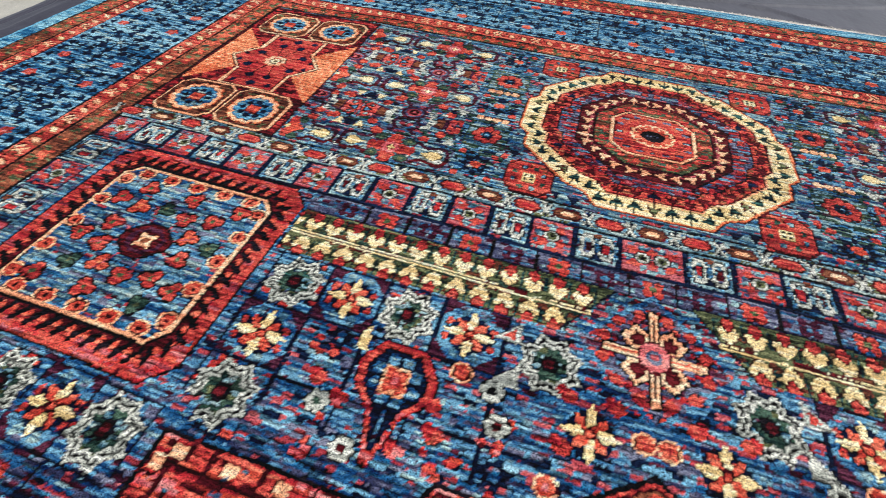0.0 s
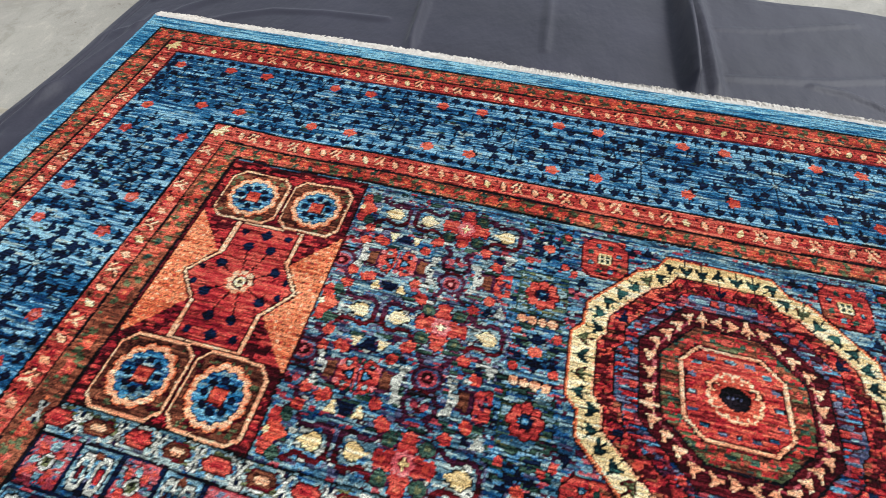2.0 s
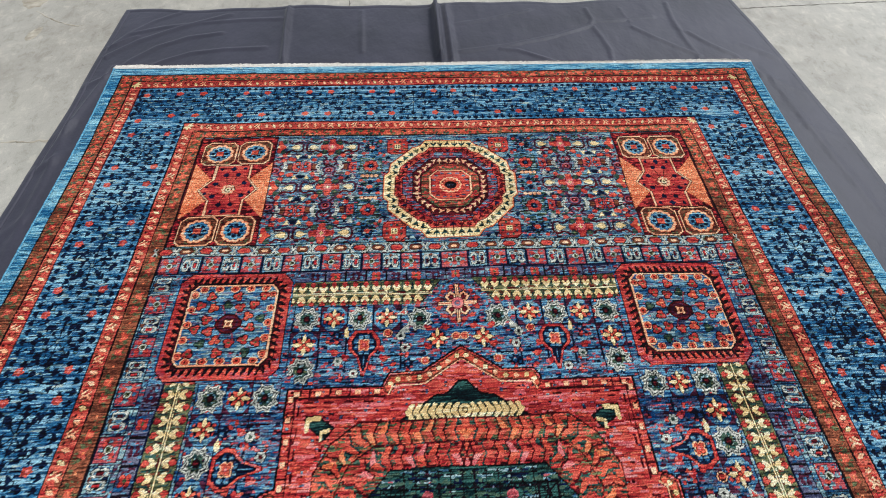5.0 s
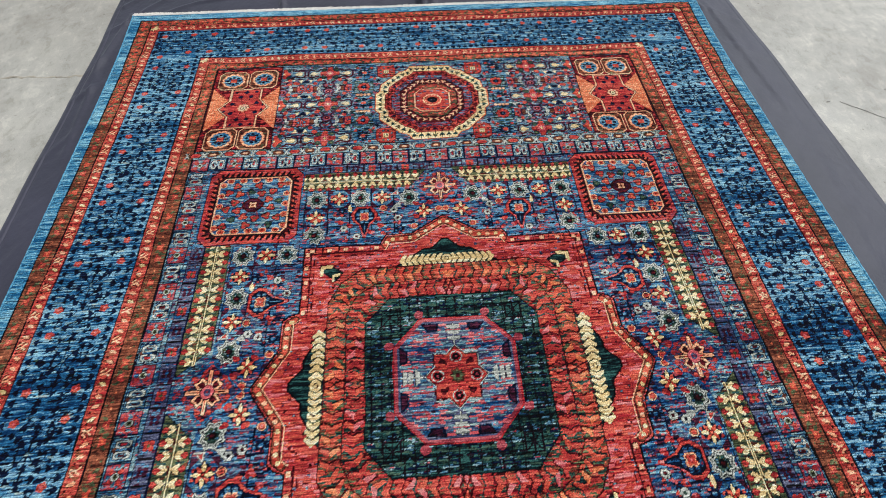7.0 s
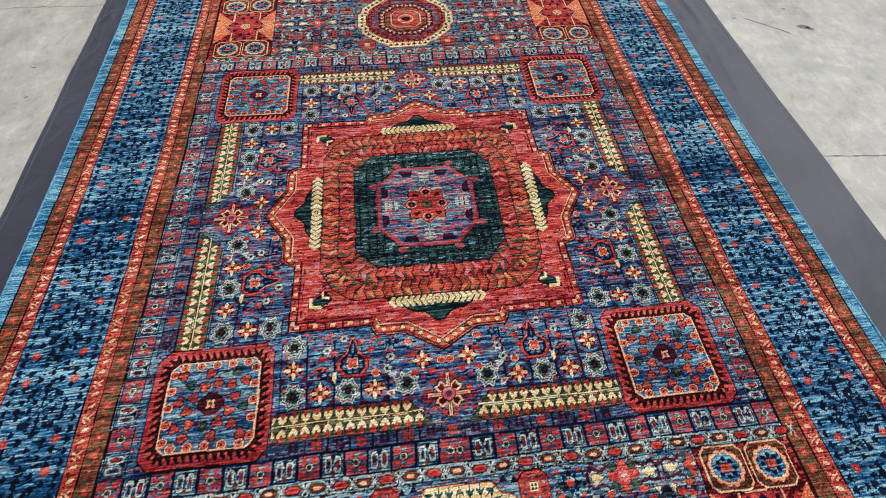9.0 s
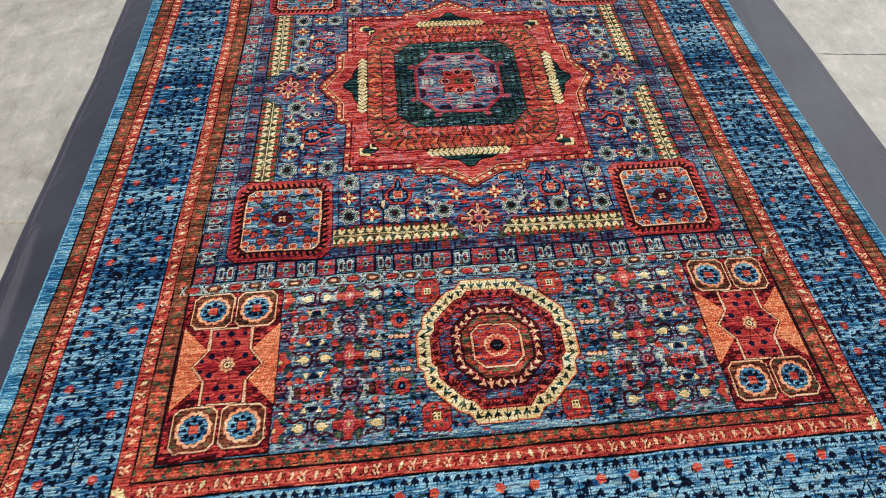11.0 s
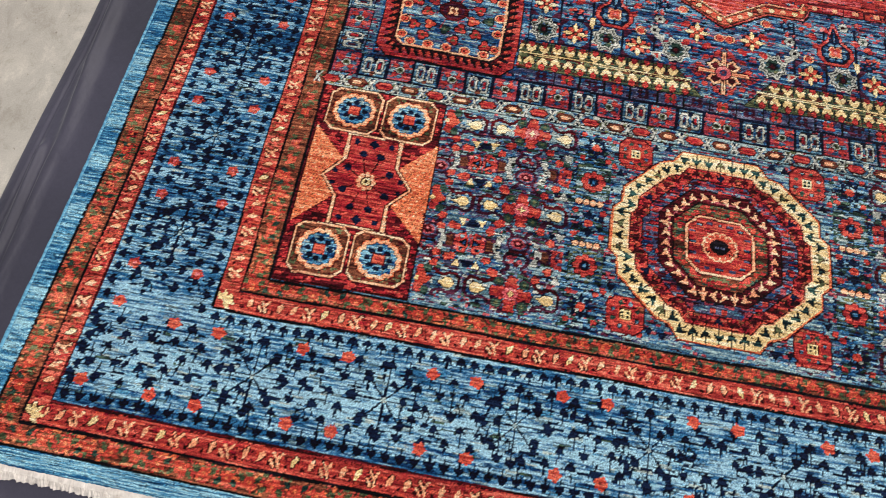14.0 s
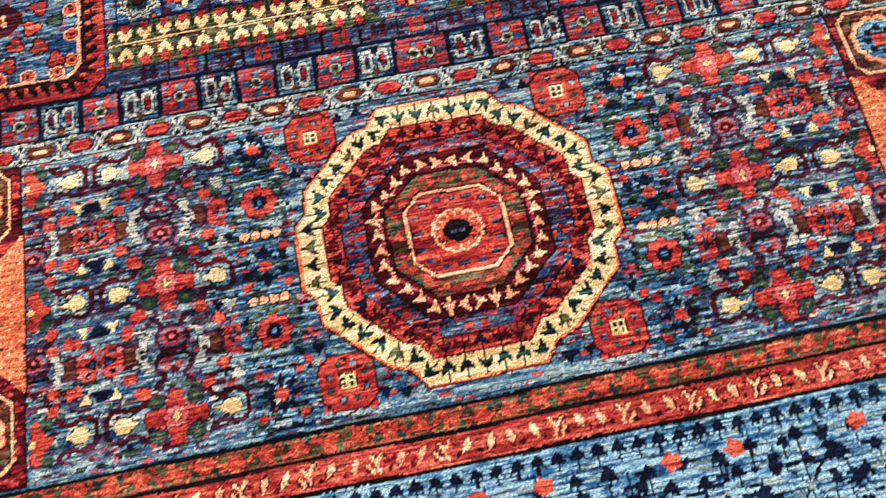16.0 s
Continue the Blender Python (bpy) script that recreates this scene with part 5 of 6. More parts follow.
def build_carpet():
    carpet = new("carpet")
    carpet.empty_display_size = 0.2
    tagged(carpet, "hand-knotted blue and red wool carpet with geometric medallions on dark cloth", "carpet")
    uc, vc = (gu[:-1] + gu[1:]) / 2, (gv[:-1] + gv[1:]) / 2
    MV, MU = NV + 1, NU + 1
    w1, w2 = wander((MV, MU), 10, 0.30, 3), wander((MV, MU), 10, 0.30, 4)
    r = np.random.default_rng(5)
    jit = r.uniform(-0.0003, 0.0003, (2, MV, MU))
    a = np.abs(gu[None] + 0.0016 * w1 + jit[0])
    b = np.abs(gv[:, None] + 0.0016 * w2 + jit[1])
    idx = cloth_plan[np.clip((b / H + 0.5).astype(int), 0, NB - 1), np.clip((a / H + 0.5).astype(int), 0, NA - 1)]
    # dye: short streaks, long streaks, and bands across the whole width
    bands = np.random.default_rng(9).standard_normal(MV + 60)
    band = np.convolve(bands, np.ones(9) / 3, "same")[:MV] * 0.5 + np.convolve(bands, np.ones(41) / 6.4, "same")[:MV] * 0.8
    tone = 0.75 * streaks(11, 10, 1) + 0.55 * streaks(12, 40, 2) + 0.40 * streaks(21, 260, 6) + 0.34 * band[:, None]
    # blues shifted along the length: border lighter near, darker at v 1.55, far arms lighter
    tone_shift = np.clip((-gv[:, None] - 0.9) / 0.8, 0, 1) * np.isin(idx, [PAL["sky"][0]])
    tone_shift -= 0.7 * np.exp(-((gv[:, None] - 1.55) / 0.05) ** 2) * np.isin(idx, [PAL["sky"][0]])
    tone_shift += 0.5 * np.clip((gv[:, None] - 0.35) / 0.1, 0, 1) * np.isin(idx, [PAL[n][0] for n in ("deep",)])
    tone = np.clip(0.47 + 0.36 * tone + 0.26 * tone_shift, 0, 1)
    table = np.array([v[1] for v in PAL.values()])
    t = tone[..., None]
    lo, mid, hi = table[idx, 0], table[idx, 1], table[idx, 2]
    col = np.where(t < 0.5, lo + (mid - lo) * t * 2, mid + (hi - mid) * (t - 0.5) * 2)
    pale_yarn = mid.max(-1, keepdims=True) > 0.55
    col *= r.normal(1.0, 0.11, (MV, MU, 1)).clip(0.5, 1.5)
    # dark dashes: shade of the gaps between knot rows, painted into the colour
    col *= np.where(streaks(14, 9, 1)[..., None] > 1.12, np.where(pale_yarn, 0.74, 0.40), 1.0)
    # each knot stands a little apart from its neighbours
    col = np.clip(col, 0.002, 0.95)
    near = np.pad(col, ((1, 1), (1, 1), (0, 0)), "edge")
    near = 0.2 * (near[:-2, 1:-1] + near[2:, 1:-1] + near[1:-1, :-2] + near[1:-1, 2:] + col)
    col = 0.93 * col * np.clip(col / near, 0.35, 1.6) ** 0.55
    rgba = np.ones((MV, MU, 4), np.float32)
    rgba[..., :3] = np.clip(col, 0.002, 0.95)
    # vertices
    uu, vv = np.meshgrid(gu, gv)
    x, y = lay(uu, vv)
    wx, wy = wander((NV + 1, NU + 1), 6, 0.9, 6), wander((NV + 1, NU + 1), 6, 0.9, 7)
    edge = np.minimum(A_EDGE - np.abs(uu), B_EDGE - np.abs(vv))
    x, y = x + 0.0015 * wx + r.normal(0, 0.00055, uu.shape).clip(-0.0012, 0.0012), y + 0.0015 * wy + r.normal(0, 0.00042, uu.shape).clip(-0.0009, 0.0009)
    z = 0.0010 * wander((NV + 1, NU + 1), 8, 0.5, 8) + r.normal(0, 0.00034, uu.shape)
    dark = np.isin(idx, [PAL[n][0] for n in ("ink", "navy", "maroon", "plum", "forest")])
    z -= 0.0007 * dark
    z -= 0.0055 * np.exp(-edge / 0.004)
    co = np.stack([x, y, z], -1).reshape(-1, 3)
    base = (np.arange(NV)[:, None] * (NU + 1) + np.arange(NU)[None]).astype(np.int32)
    quads = np.stack([base, base + 1, base + NU + 2, base + NU + 1], -1)
    # pieces of the design
    A, B = np.abs(uc)[None] + 0 * vc[:, None], np.abs(vc)[:, None] + 0 * uc[None]
    side, end = (uc > 0)[None] & (B >= 0), (vc > 0)[:, None] & (A >= 0)
    piece = np.zeros((NV, NU), np.int32)
    names = ["field"]

    owner = {}

    def claim(name, mask, split=(None,), inside=None):
        for k, s in enumerate(split):
            m = mask if s is None else mask & s
            names.append(name)
            if inside:
                owner[len(names) - 1] = [n for n, other in enumerate(names) if other == inside][k]
            piece[m] = len(names) - 1

    ends, sides = (end, ~end), (side, ~side)
    corners = [e & s for e in ends for s in sides]
    claim("outer_band", (A > A_BR2) | (B > B_BR2))
    claim("outer_flower_stripe", ((A > A_RD2) | (B > B_RD2)) & (piece == 0))
    claim("outer_guard_stripe", ((A > A_BLUE) | (B > B_BLUE)) & (piece == 0))
    claim("main_border", ((A > A_RD1) | (B > B_RD1)) & (piece == 0))
    claim("inner_guard_stripe", ((A > A_BR1) | (B > B_BR1)) & (piece == 0))
    claim("inner_flower_stripe", ((A > A_FIELD) | (B > B_FIELD)) & (piece == 0))
    claim("corner_panel", (A > 0.633) & (B > 0.887) & (piece == 0), corners)
    claim("round_medallion", (A / 0.241) ** 2 + ((B - CY) / 0.222) ** 2 < 1, ends)
    claim("checker_band", (B > 0.788) & (B < 0.850) & (piece == 0), ends)
    claim("corner_square", (np.abs(A - 0.664) < 0.169) & (np.abs(B - 0.627) < 0.161), corners)
    claim("leaf_bar", (np.abs(B - 0.710) < 0.039) & (A > 0.07) & (A < 0.503), corners)
    claim("leaf_bar", (np.abs(A - 0.752) < 0.039) & (B > 0.07) & (B < 0.472), corners)
    claim("central_medallion", (A < 0.467) & (B < 0.440) | (A / 0.578 + B / 0.66 < 1) | (A / 0.70 + B / 0.54 < 1) & (A < 0.2))
    for bx in (0.836, 0.710):
        for by in (0.944, 1.280):
            claim("octagon_box", (np.abs(A - bx) < 0.061) & (np.abs(B - by) < 0.057) & (np.abs(A - bx) + np.abs(B - by) < 0.099), corners, "corner_panel")
    claim("lobed_body", (np.abs(B - 1.112) < 0.108) & (np.abs(A - 0.772) < 0.060), corners, "corner_panel")
    claim("medallion_heart", (np.abs(A) < 0.131) & (np.abs(B - CY) < 0.125) & (A + np.abs(B - CY) < 0.187), ends, "round_medallion")
    claim("tulip_ground", (np.abs(A - 0.664) < 0.123) & (np.abs(B - 0.627) < 0.117), corners, "corner_square")
    claim("herringbone_frame", (A < 0.374) & (B < 0.354) & (A + B < 0.630), inside="central_medallion")
    claim("green_octagon", (A < 0.258) & (B < 0.246) & (A + B < 0.430), inside="central_medallion")
    claim("inner_octagon", (A < 0.178) & (B < 0.174) & (A + B < 0.270), inside="central_medallion")
    labels = {"octagon_box": "peach-edged octagon with a blue rosette", "lobed_body": "red lobed body with navy buds", "medallion_heart": "maroon and red octagon heart",
              "tulip_ground": "blue ground with red tulips", "herringbone_frame": "orange and red herringbone frame", "green_octagon": "dark green octagon", "inner_octagon": "violet octagon with a red star",
              "outer_band": "plain streaky light blue wool band", "main_border": "blue border with navy seedlings and orange blossoms",
              "outer_guard_stripe": "red stripe with cream leaves", "inner_guard_stripe": "red stripe with cream leaves",
              "outer_flower_stripe": "rust stripe with orange blossoms and green leaves", "inner_flower_stripe": "rust stripe with orange blossoms and green leaves",
              "corner_panel": "red and orange panel with four octagons", "round_medallion": "cream-ringed twelve-sided medallion",
              "checker_band": "row of alternating red and pale squares", "corner_square": "red-framed blue square with tulips",
              "leaf_bar": "cream and olive leaf bar", "central_medallion": "red star medallion with a green octagon", "field": "mottled blue ground with small motifs"}
    flat_piece, flat_quads, flat_col = piece.ravel(), quads.reshape(-1, 4), rgba.reshape(-1, 4)
    made = {}
    for n, name in enumerate(names):
        pick = np.flatnonzero(flat_piece == n)
        if not len(pick):
            continue
        q = flat_quads[pick]
        used, inv = np.unique(q, return_inverse=True)
        me = grid_mesh(name, co[used], inv.reshape(-1, 4), PILE)
        at = me.attributes.new("knot_colour", "FLOAT_COLOR", "POINT")
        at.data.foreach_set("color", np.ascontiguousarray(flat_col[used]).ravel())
        ob = new(name, me)
        ob.parent = made[owner[n]] if n in owner else carpet
        made[n] = ob
        tagged(ob, labels[name])
    # woven backing under the pile
    nb = 60
    ring_uv = [(-1 + 2 * k / nb, -1) for k in range(nb)] + [(1, -1 + 2 * k / nb) for k in range(nb)] + [(1 - 2 * k / nb, 1) for k in range(nb)] + [(-1, 1 - 2 * k / nb) for k in range(nb)]
    bm = bmesh.new()
    low, top = [], []
    for s, t in ring_uv:
        px, py = lay(np.float64(s * (A_EDGE - 0.001)), np.float64(t * (B_EDGE - 0.001)))
        low.append(bm.verts.new((px, py, RUG_BASE)))
        top.append(bm.verts.new((px, py, -0.0060)))
    for i in range(len(low)):
        j = (i + 1) % len(low)
        bm.faces.new((low[i], low[j], top[j], top[i]))
    bm.faces.new(low[::-1])
    bm.faces.new(top)
    part("backing", bm, BACKING, carpet, "flat woven underside")
    # overcast selvedge cords along the long sides
    for s in (-1, 1):
        bm = bmesh.new()
        prev = None
        for k in range(241):
            v = -B_EDGE + 2 * B_EDGE * k / 240
            px, py = lay(np.float64(s * (A_EDGE + 0.001)), np.float64(v))
            rad = 0.0048 + 0.0005 * math.sin(k * 2.1)
            now = [bm.verts.new((px + rad * math.cos(q * 1.047), py, -0.0066 + rad * math.sin(q * 1.047))) for q in range(6)]
            if prev:
                for q in range(6):
                    bm.faces.new((prev[q], prev[(q + 1) % 6], now[(q + 1) % 6], now[q])).smooth = True
            prev = now
        part("selvedge", bm, SELVEDGE, carpet, "overcast light blue edge cord")
    # fringes: a white woven strip and short warp tufts
    for s in (-1, 1):
        rr = random.Random(31 + s)
        bm = bmesh.new()
        prev = None
        for k in range(901):
            u = -A_EDGE - 0.006 + (2 * A_EDGE + 0.012) * k / 900
            px, py = lay(np.float64(max(-A_EDGE, min(A_EDGE, u))), np.float64(s * B_EDGE))
            px += u - max(-A_EDGE, min(A_EDGE, u))
            d = 0.025 + 0.004 * math.sin(u * 7.0) + rr.uniform(-0.003, 0.003)
            now = [bm.verts.new(c) for c in ((px, py - s * 0.002, -0.0035), (px, py + s * 0.008, -0.0030 + rr.uniform(-0.0008, 0.0008)), (px, py + s * d, -0.0075 + rr.uniform(-0.0015, 0.0015)), (px, py + s * (d + 0.001), RUG_BASE - 0.001), (px, py - s * 0.002, RUG_BASE))]
            if prev:
                for q in range(4):
                    bm.faces.new((prev[q], prev[q + 1], now[q + 1], now[q]) if s > 0 else (prev[q], now[q], now[q + 1], prev[q + 1]))
            prev = now
        part("woven_end", bm, YARN, carpet, "narrow white woven end")
        bm = bmesh.new()
        for k in range(2200):
            u = -A_EDGE - 0.004 + (2 * A_EDGE + 0.008) * (k + rr.random()) / 2200
            px, py = lay(np.float64(max(-A_EDGE, min(A_EDGE, u))), np.float64(s * B_EDGE))
            px += u - max(-A_EDGE, min(A_EDGE, u))
            length = rr.uniform(0.018, 0.027) * (1.0 if s > 0 else 0.66) * (1 + 0.2 * math.sin(u * 9) * math.sin(u * 23))
            lean, wid = rr.uniform(-0.3, 0.3), rr.uniform(0.0010, 0.0019)
            lift = rr.uniform(0.0, 0.006)
            prev = None
            for f in (0.0, 0.4, 0.75, 1.0):
                cx, cy, cz = px + lean * length * f * f, py + s * (0.004 + length * f), -0.0075 + lift * math.sin(f * 2.6) - 0.0055 * f * f
                ww = wid * (1 - 0.35 * f)
                now = [bm.verts.new((cx - ww, cy, cz)), bm.verts.new((cx, cy, cz + ww * 1.3)), bm.verts.new((cx + ww, cy, cz))]
                if prev:
                    bm.faces.new((prev[0], prev[1], now[1], now[0]))
                    bm.faces.new((prev[1], prev[2], now[2], now[1]))
                prev = now
        part("fringe", bm, YARN, carpet, "short uneven white cotton fringe", "stuff")
    return carpet


# ---- ground ----
def build_ground():
    n = 120
    t = np.linspace(-1, 1, n + 1)
    t = np.sign(t) * (np.abs(t) ** 2.2) * 60
    x, y = np.meshgrid(t, t)
    z = GROUND_Z + 0.0 * x
    far = np.hypot(x, y)
    z = z - 0.004 * np.clip(far - 3, 0, 5) / 5 * (np.sin(x * 1.3) * np.sin(y * 1.1) * 0.5 + 0.5)
    base = np.arange(n)[:, None] * (n + 1) + np.arange(n)[None]
    q = np.stack([base, base + 1, base + n + 2, base + n + 1], -1).reshape(-1, 4)
    ob = new("ground", grid_mesh("ground", np.stack([x, y, z], -1).reshape(-1, 3), q, CONCRETE, True))
    tagged(ob, "worn pale grey concrete yard, patched and scuffed", "ground", kind="structure")
    return ob


def crack(points, width, mat, label, seed):
    """An irregular ribbon of filler that lies in a crack of the slab."""
    r = random.Random(seed)
    bm = bmesh.new()
    prev = None
    for (x0, y0), (x1, y1) in zip(points, points[1:]):
        n = max(2, int(math.hypot(x1 - x0, y1 - y0) / 0.02))
        dx, dy = (x1 - x0), (y1 - y0)
        l = math.hypot(dx, dy)
        for k in range(n + 1):
            t = k / n
            o, w = r.uniform(-0.3, 0.3) * width, width * r.uniform(0.25, 1.0)
            x, y = x0 + dx * t - dy / l * o, y0 + dy * t + dx / l * o
            now = [bm.verts.new((x - dy / l * e, y + dx / l * e, GROUND_Z + h)) for e, h in ((-w / 2, 0.0006), (-w * 0.15, 0.0016), (w * 0.2, 0.0013), (w / 2, 0.0006))]
            if prev:
                for q in range(3):
                    bm.faces.new((prev[q], now[q], now[q + 1], prev[q + 1])).smooth = True
            prev = now
    me = bpy.data.meshes.new("ground_crack")
    bm.to_mesh(me)
    bm.free()
    me.materials.append(mat)
    tagged(new("ground_crack", me), label, "crack", kind="structure")


# ---- the dark cloth under the carpet ----
def build_cloth():
    rows = np.concatenate([np.linspace(0, 0.10, 16)[:-1], np.linspace(0.10, 0.21, 66)[:-1], np.linspace(0.21, 0.89, 220)[:-1], np.linspace(0.89, 1, 100)])
    columns = np.concatenate([np.linspace(0, 0.02, 26)[:-1], np.linspace(0.02, 0.98, 380)[:-1], np.linspace(0.98, 1, 26)])
    nx, ny = len(columns) - 1, len(rows) - 1
    s, t = np.meshgrid(columns, rows)
    y_near, y_far = -2.75, 2.302 + 0.108 * s
    y = y_near + (y_far - y_near) * t
    left = np.interp(y, [-2.8, -1.68, -1.44, -0.95, -0.64, 0.13, 0.5, 1.1, 1.6, 1.95, 2.35], [-1.59, -1.551, -1.534, -1.521, -1.514, -1.497, -1.501, -1.502, -1.506, -1.520, -1.526])
    right = np.interp(y, [-2.8, -0.01, 0.6, 1.0, 1.4, 1.65, 2.15, 2.45], [1.64, 1.622, 1.615, 1.616, 1.612, 1.600, 1.583, 1.549])
    left = left + 0.002 * np.sin(y * 5.1) + 0.0015 * np.sin(y * 13)
    right = right + 0.002 * np.sin(y * 4.3 + 1) + 0.0015 * np.sin(y * 11)
    x = left + (right - left) * s
    edge_y = np.where(t > 0.9, 0.010 * np.sin(x * 7) + 0.006 * np.sin(x * 17), 0)
    y = y + edge_y * np.clip((t - 0.9) / 0.1, 0, 1)

    def fold(x0, y0, x1, y1, h, w):
        dx, dy = x1 - x0, y1 - y0
        l2 = dx * dx + dy * dy
        k = np.clip(((x - x0) * dx + (y - y0) * dy) / l2, 0, 1)
        d = np.hypot(x - x0 - k * dx, y - y0 - k * dy)
        return 1.9 * h * np.exp(-(d / w) ** 2) * (0.35 + 0.65 * np.sin(np.pi * (0.1 + 0.8 * k)))

    z = 0.0006 * (np.sin(x * 23 + 2 * np.sin(y * 3)) * np.sin(y * 9 + x * 4) + 1)
    far = ((0.0, 1.80, -0.02, 2.44, 0.034, 0.015), (0.055, 1.82, 0.035, 2.36, 0.013, 0.018), (-0.70, 1.86, -0.745, 2.35, 0.015, 0.012), (-0.36, 1.95, -0.38, 2.28, 0.005, 0.011))
    near = ((-1.475, -0.6, -1.45, -1.15, 0.010, 0.014), (-0.7, -1.96, 0.6, -2.05, 0.020, 0.035), (0.5, -1.94, 1.4, -2.1, 0.02, 0.04))
    sweeps = (([(-1.43, 2.10), (-1.30, 2.15), (-1.125, 2.186), (-0.95, 2.21), (-0.77, 2.22)], 0.0062, 0.013),
              ([(-1.484, 1.921), (-1.38, 2.04), (-1.221, 2.150), (-1.017, 2.255)], 0.0074, 0.014),
              ([(-1.42, 1.80), (-1.36, 1.90), (-1.28, 1.995), (-1.162, 2.066), (-1.02, 2.10)], 0.0074, 0.013),
              ([(-1.32, 1.82), (-1.22, 1.89), (-1.121, 1.946), (-0.98, 1.972), (-0.80, 1.984)], 0.0068, 0.012),
              ([(-1.49, 2.00), (-1.44, 2.10), (-1.36, 2.20), (-1.25, 2.28)], 0.0050, 0.012),
              ([(0.025, 1.935), (0.312, 1.988), (0.55, 2.063), (0.74, 2.148), (0.765, 2.20), (0.75, 2.30)], 0.0062, 0.013),
              ([(0.755, 2.14), (0.775, 2.05), (0.79, 1.95), (0.78, 1.86)], 0.0056, 0.013),
              ([(0.28, 1.962), (0.35, 1.955), (0.424, 1.915), (0.556, 1.84)], 0.0074, 0.011),
              ([(0.95, 2.136), (1.03, 2.05), (1.13, 1.955), (1.20, 1.90)], 0.0056, 0.013),
              ([(1.185, 2.35), (1.17, 2.20), (1.18, 2.02), (1.195, 1.85)], 0.0056, 0.014),
              ([(0.04, 2.16), (0.22, 2.20), (0.46, 2.29)], 0.0043, 0.013),
              ([(0.78, 2.19), (0.93, 2.20), (1.08, 2.225)], 0.0037, 0.012),
              ([(1.21, 2.09), (1.28, 1.99), (1.37, 1.897), (1.43, 1.75)], 0.0062, 0.014),
              ([(0.93, 2.30), (0.935, 2.24), (0.95, 2.18)], 0.0037, 0.011),
              ([(-1.500, -1.50), (-1.490, -1.66), (-1.455, -1.77), (-1.38, -1.828), (-1.264, -1.866), (-1.10, -1.905), (-0.85, -1.97), (-0.4, -2.05)], 0.058, 0.027),
              ([(-1.53, -1.84), (-1.47, -1.89), (-1.36, -1.940), (-1.25, -1.985), (-1.1, -2.04), (-0.8, -2.14), (-0.3, -2.25)], 0.088, 0.042),
              ([(-1.400, -1.745), (-1.410, -1.72), (-1.448, -1.634), (-1.478, -1.45), (-1.488, -1.15)], 0.012, 0.009),
              ([(-1.395, -1.69), (-1.405, -1.66), (-1.438, -1.59), (-1.452, -1.47), (-1.458, -1.2), (-1.45, -1.0)], 0.012, 0.009))
    sides = ((1.43, 0.2, 1.52, 1.2, 0.0012, 0.022), (1.50, 1.0, 1.46, 1.8, 0.003, 0.018), (-1.41, 0.9, -1.45, 1.5, 0.004, 0.014), (-1.47, 1.3, -1.42, 1.85, 0.006, 0.013))
    rr = random.Random(77)
    creases = [(-1.51, -1.0 + 0.27 * k + rr.uniform(-0.06, 0.06), -1.40, -0.86 + 0.27 * k + rr.uniform(-0.05, 0.08), rr.uniform(0.0012, 0.0030) * (1.8 if k > 6 else 0.6), rr.uniform(0.009, 0.014)) for k in range(12)]
    creases += [(1.61, -0.9 + 0.31 * k + rr.uniform(-0.06, 0.06), 1.42, -0.75 + 0.31 * k + rr.uniform(-0.05, 0.08), rr.uniform(0.0003, 0.0009) * (3 if k > 6 else 1), rr.uniform(0.014, 0.022)) for k in range(10)]
    for f in far + near + sides + tuple(creases):
        z = z + fold(*f)
    for line, h, w in sweeps:
        d, run, rise = np.full(x.shape, 9.0), 0.0, np.zeros(x.shape)
        for (x0, y0), (x1, y1) in zip(line, line[1:]):
            k = np.clip(((x - x0) * (x1 - x0) + (y - y0) * (y1 - y0)) / ((x1 - x0) ** 2 + (y1 - y0) ** 2), 0, 1)
            e = np.hypot(x - x0 - k * (x1 - x0), y - y0 - k * (y1 - y0))
            length = math.hypot(x1 - x0, y1 - y0)
            rise = np.where(e < d, run + k * length, rise)
            d = np.minimum(d, e)
            run += length
        taper = np.clip(rise / 0.14, 0, 1) if h > 0.03 else 1.0
        z = np.maximum(z, h * taper * np.exp(-(d / w) ** 2))
    u, v = x / 1.40, (y - 0.035) / 1.83
    inside = np.maximum(np.abs(u), np.abs(v))
    z = z * np.clip((inside - 0.985) / 0.03, 0, 1)
    rim = np.minimum(np.minimum(s, 1 - s) * (right - left), np.minimum(t, 1 - t) * 5.0)
    z = z * np.clip(0.15 + rim / 0.045, 0, 1)
    # turned hem: a double thickness, and the pull of its stitches
    hem = np.where(s > 0.5, 0.35, 1.0) * (0.0024 * np.clip((0.024 - rim) / 0.004, 0, 1) - 0.0016 * np.exp(-((rim - 0.026) / 0.0035) ** 2))
    z = z + np.where(inside > 1.0, hem, 0)
    z = CLOTH_Z + z - 0.0028 * np.exp(-rim / 0.006)
    co = np.stack([x, y, z], -1).reshape(-1, 3)
    base = np.arange(ny)[:, None] * (nx + 1) + np.arange(nx)[None]
    q = np.stack([base, base + 1, base + nx + 2, base + nx + 1], -1).reshape(-1, 4)
    ob = new("ground_cloth", grid_mesh("ground_cloth", co, q, CLOTH, True))
    ob.modifiers.new("thickness", "SOLIDIFY").thickness = 0.0012
    tagged(ob, "dark grey cloth, creased, spread on concrete under the carpet", "cloth")
    return ob


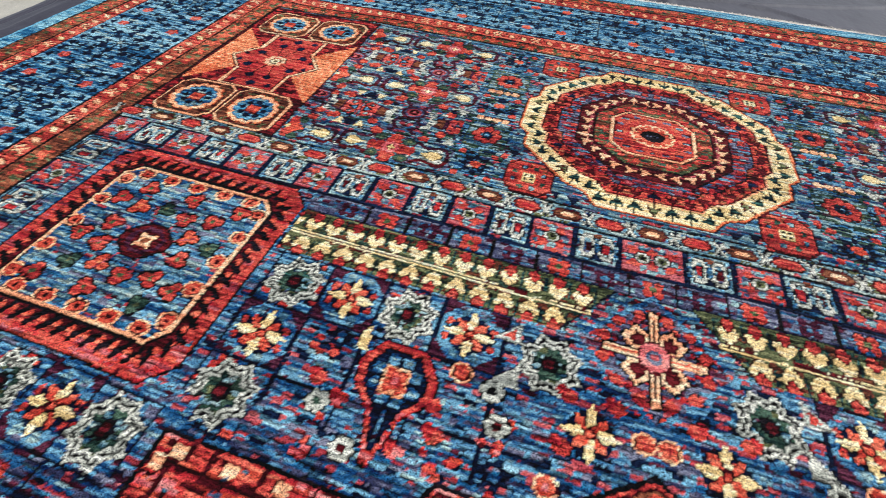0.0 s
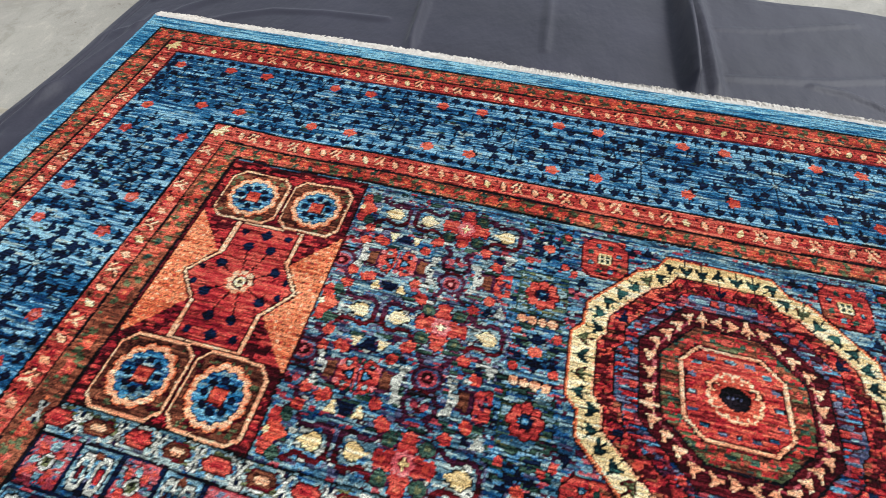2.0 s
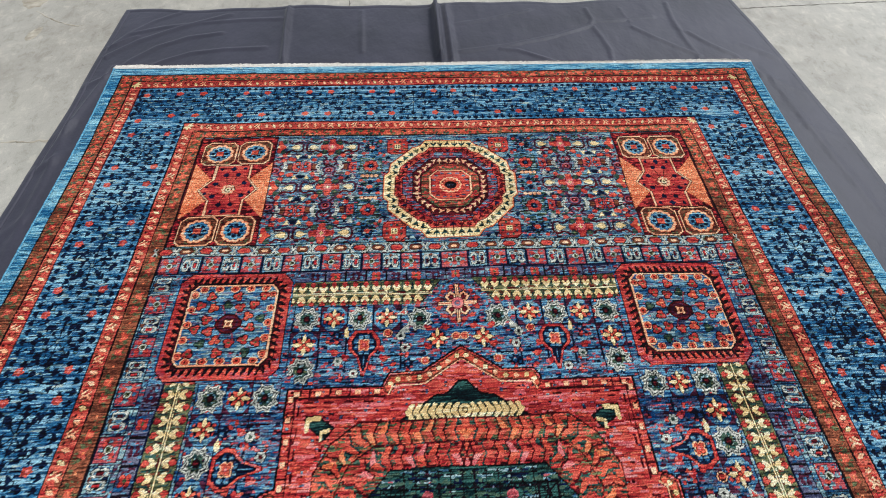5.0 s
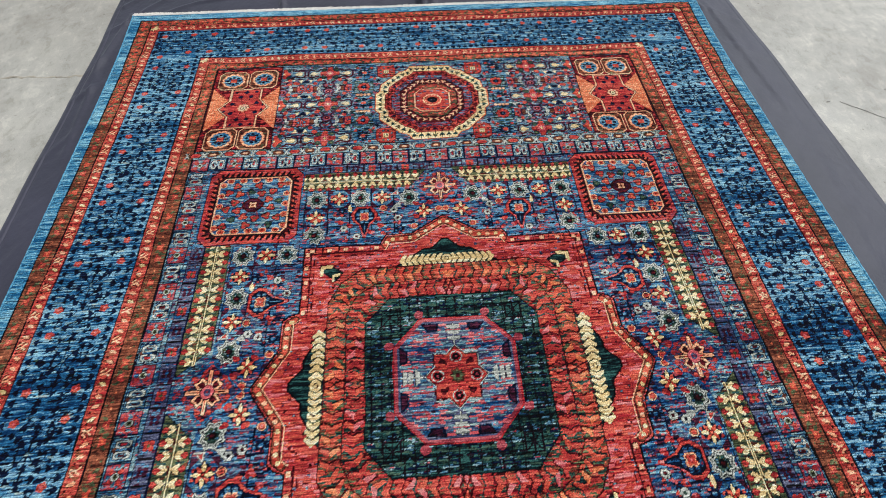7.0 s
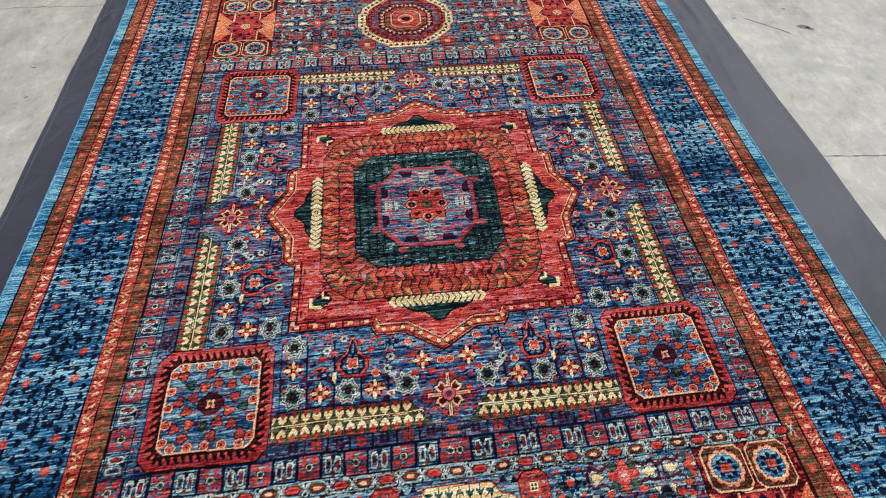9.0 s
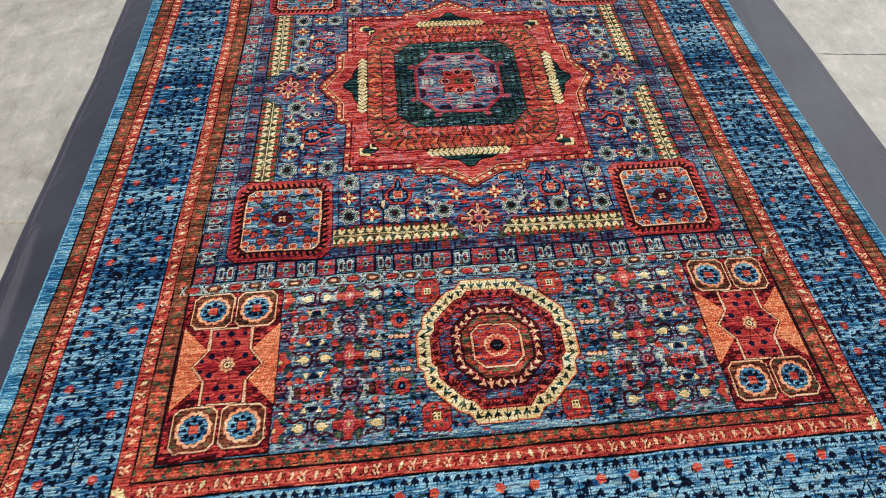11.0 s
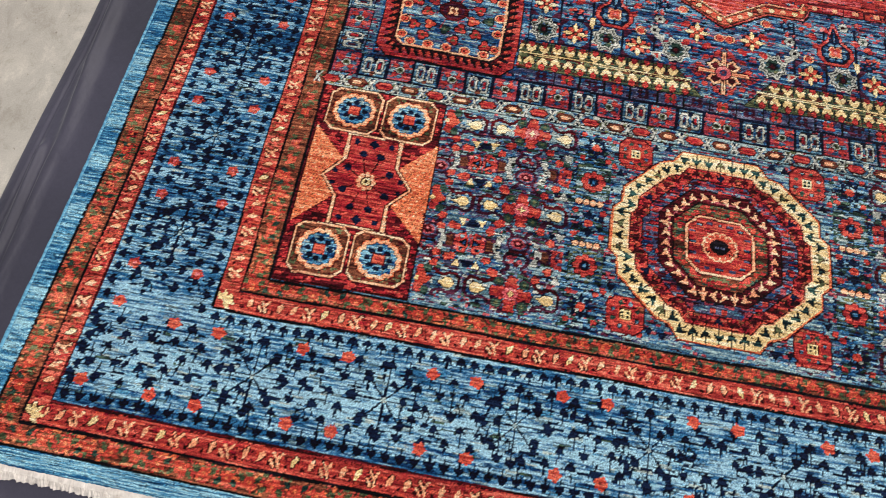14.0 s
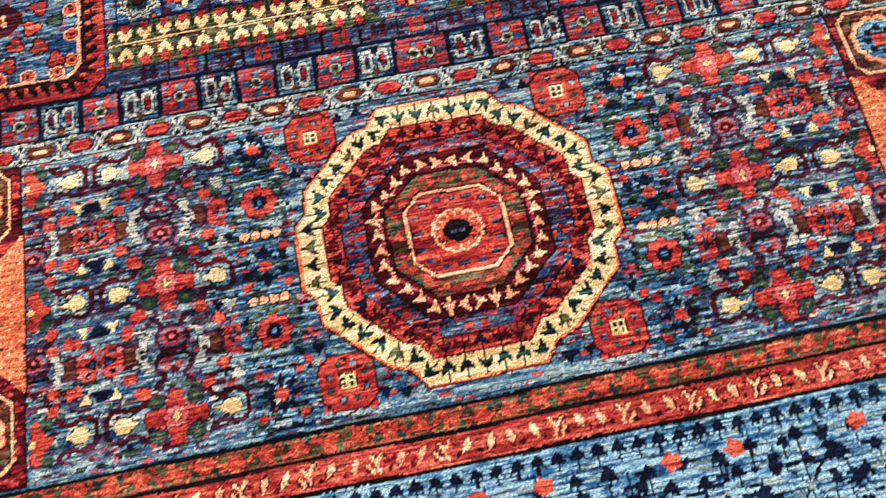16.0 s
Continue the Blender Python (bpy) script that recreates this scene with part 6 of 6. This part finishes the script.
def patch(x, y, rx, ry, turn, mat, label, seed, ragged=0.3):
    """A thin ragged film of other stuff on the slab."""
    r = random.Random(seed)
    waves = [(k, r.uniform(-1, 1) * ragged / k ** 0.7, r.uniform(0, 6.28)) for k in (2, 3, 4, 6, 9, 13)]
    c, s = math.cos(turn), math.sin(turn)
    bm = bmesh.new()
    rings = []
    for f, h in ((1.0, 0.0003), (0.8, 0.0012)):
        ring_verts = []
        for i in range(56):
            a = i / 56 * 6.2832
            k = f * (1 + sum(w * math.sin(n * a + ph) for n, w, ph in waves))
            px, py = rx * k * math.cos(a), ry * k * math.sin(a)
            ring_verts.append(bm.verts.new((x + c * px - s * py, y + s * px + c * py, GROUND_Z + h)))
        rings.append(ring_verts)
    for i in range(56):
        j = (i + 1) % 56
        bm.faces.new((rings[0][i], rings[0][j], rings[1][j], rings[1][i])).smooth = True
    bm.faces.new(rings[1])
    me = bpy.data.meshes.new("ground_stain")
    bm.to_mesh(me)
    bm.free()
    me.materials.append(mat)
    tagged(new("ground_stain", me), label, "stain", kind="structure")


build_ground()
crack([(-9.0, -0.70), (-3.5, -0.62), (-2.03, -0.577), (-1.77, -0.554), (-1.42, -0.560)], 0.022, MORTAR, "sandy filler in a long slab crack", 1)
crack([(1.45, 0.110), (1.60, 0.098), (1.85, 0.074), (2.6, 0.05), (6.0, -0.1)], 0.008, CRACK, "thin dark crack in the slab", 2)
crack([(-0.445, 2.30), (-0.458, 2.50), (-0.47, 3.2), (-0.40, 6.0)], 0.010, CRACK, "thin dark crack in the slab", 3)
crack([(1.50, 2.300), (1.62, 2.310), (2.15, 2.354), (4.5, 2.5)], 0.010, CRACK, "thin dark crack in the slab", 4)
crack([(-1.48, 1.410), (-1.62, 1.402), (-1.80, 1.414), (-2.03, 1.409), (-3.0, 1.45)], 0.016, MORTAR, "sandy filler in a slab crack", 5)
crack([(1.751, 1.037), (1.82, 0.985), (1.932, 0.890)], 0.0055, CRACK, "thin grey scrape on concrete", 6)
crack([(-1.95, 2.30), (-1.80, 2.20), (-1.70, 2.17)], 0.012, MORTAR, "sandy scrape on concrete", 7)
patch(2.036, 0.934, 0.042, 0.018, -0.5, CRACK, "dark oily smear on concrete", 11)
patch(2.045, 0.930, 0.016, 0.007, -0.5, MORTAR, "sandy crust inside a dark smear", 12)
patch(2.006, 1.100, 0.012, 0.005, -0.2, CRACK, "small dark spot on concrete", 13)
patch(-1.640, -1.500, 0.046, 0.038, 0.4, MORTAR, "round sandy plaster patch on concrete", 14, 0.14)
patch(-1.572, -1.472, 0.014, 0.018, 0.4, MORTAR, "small sandy plaster patch on concrete", 15, 0.16)
patch(-2.000, 2.408, 0.060, 0.080, 0.2, MORTAR, "beige plaster patch on concrete", 16)
patch(-1.817, 2.475, 0.070, 0.030, 0.5, MORTAR, "beige plaster patch on concrete", 17)
patch(-1.880, 2.110, 0.022, 0.060, -0.1, MORTAR, "beige plaster patch on concrete", 18)
patch(-1.638, 0.734, 0.009, 0.004, 0.2, CRACK, "small dark spot on concrete", 19)
patch(-1.675, 0.930, 0.012, 0.003, 0.1, CRACK, "small dark spot on concrete", 20)
patch(1.700, 1.040, 0.010, 0.003, 0.1, CRACK, "small dark spot on concrete", 21)
build_cloth()
build_carpet()
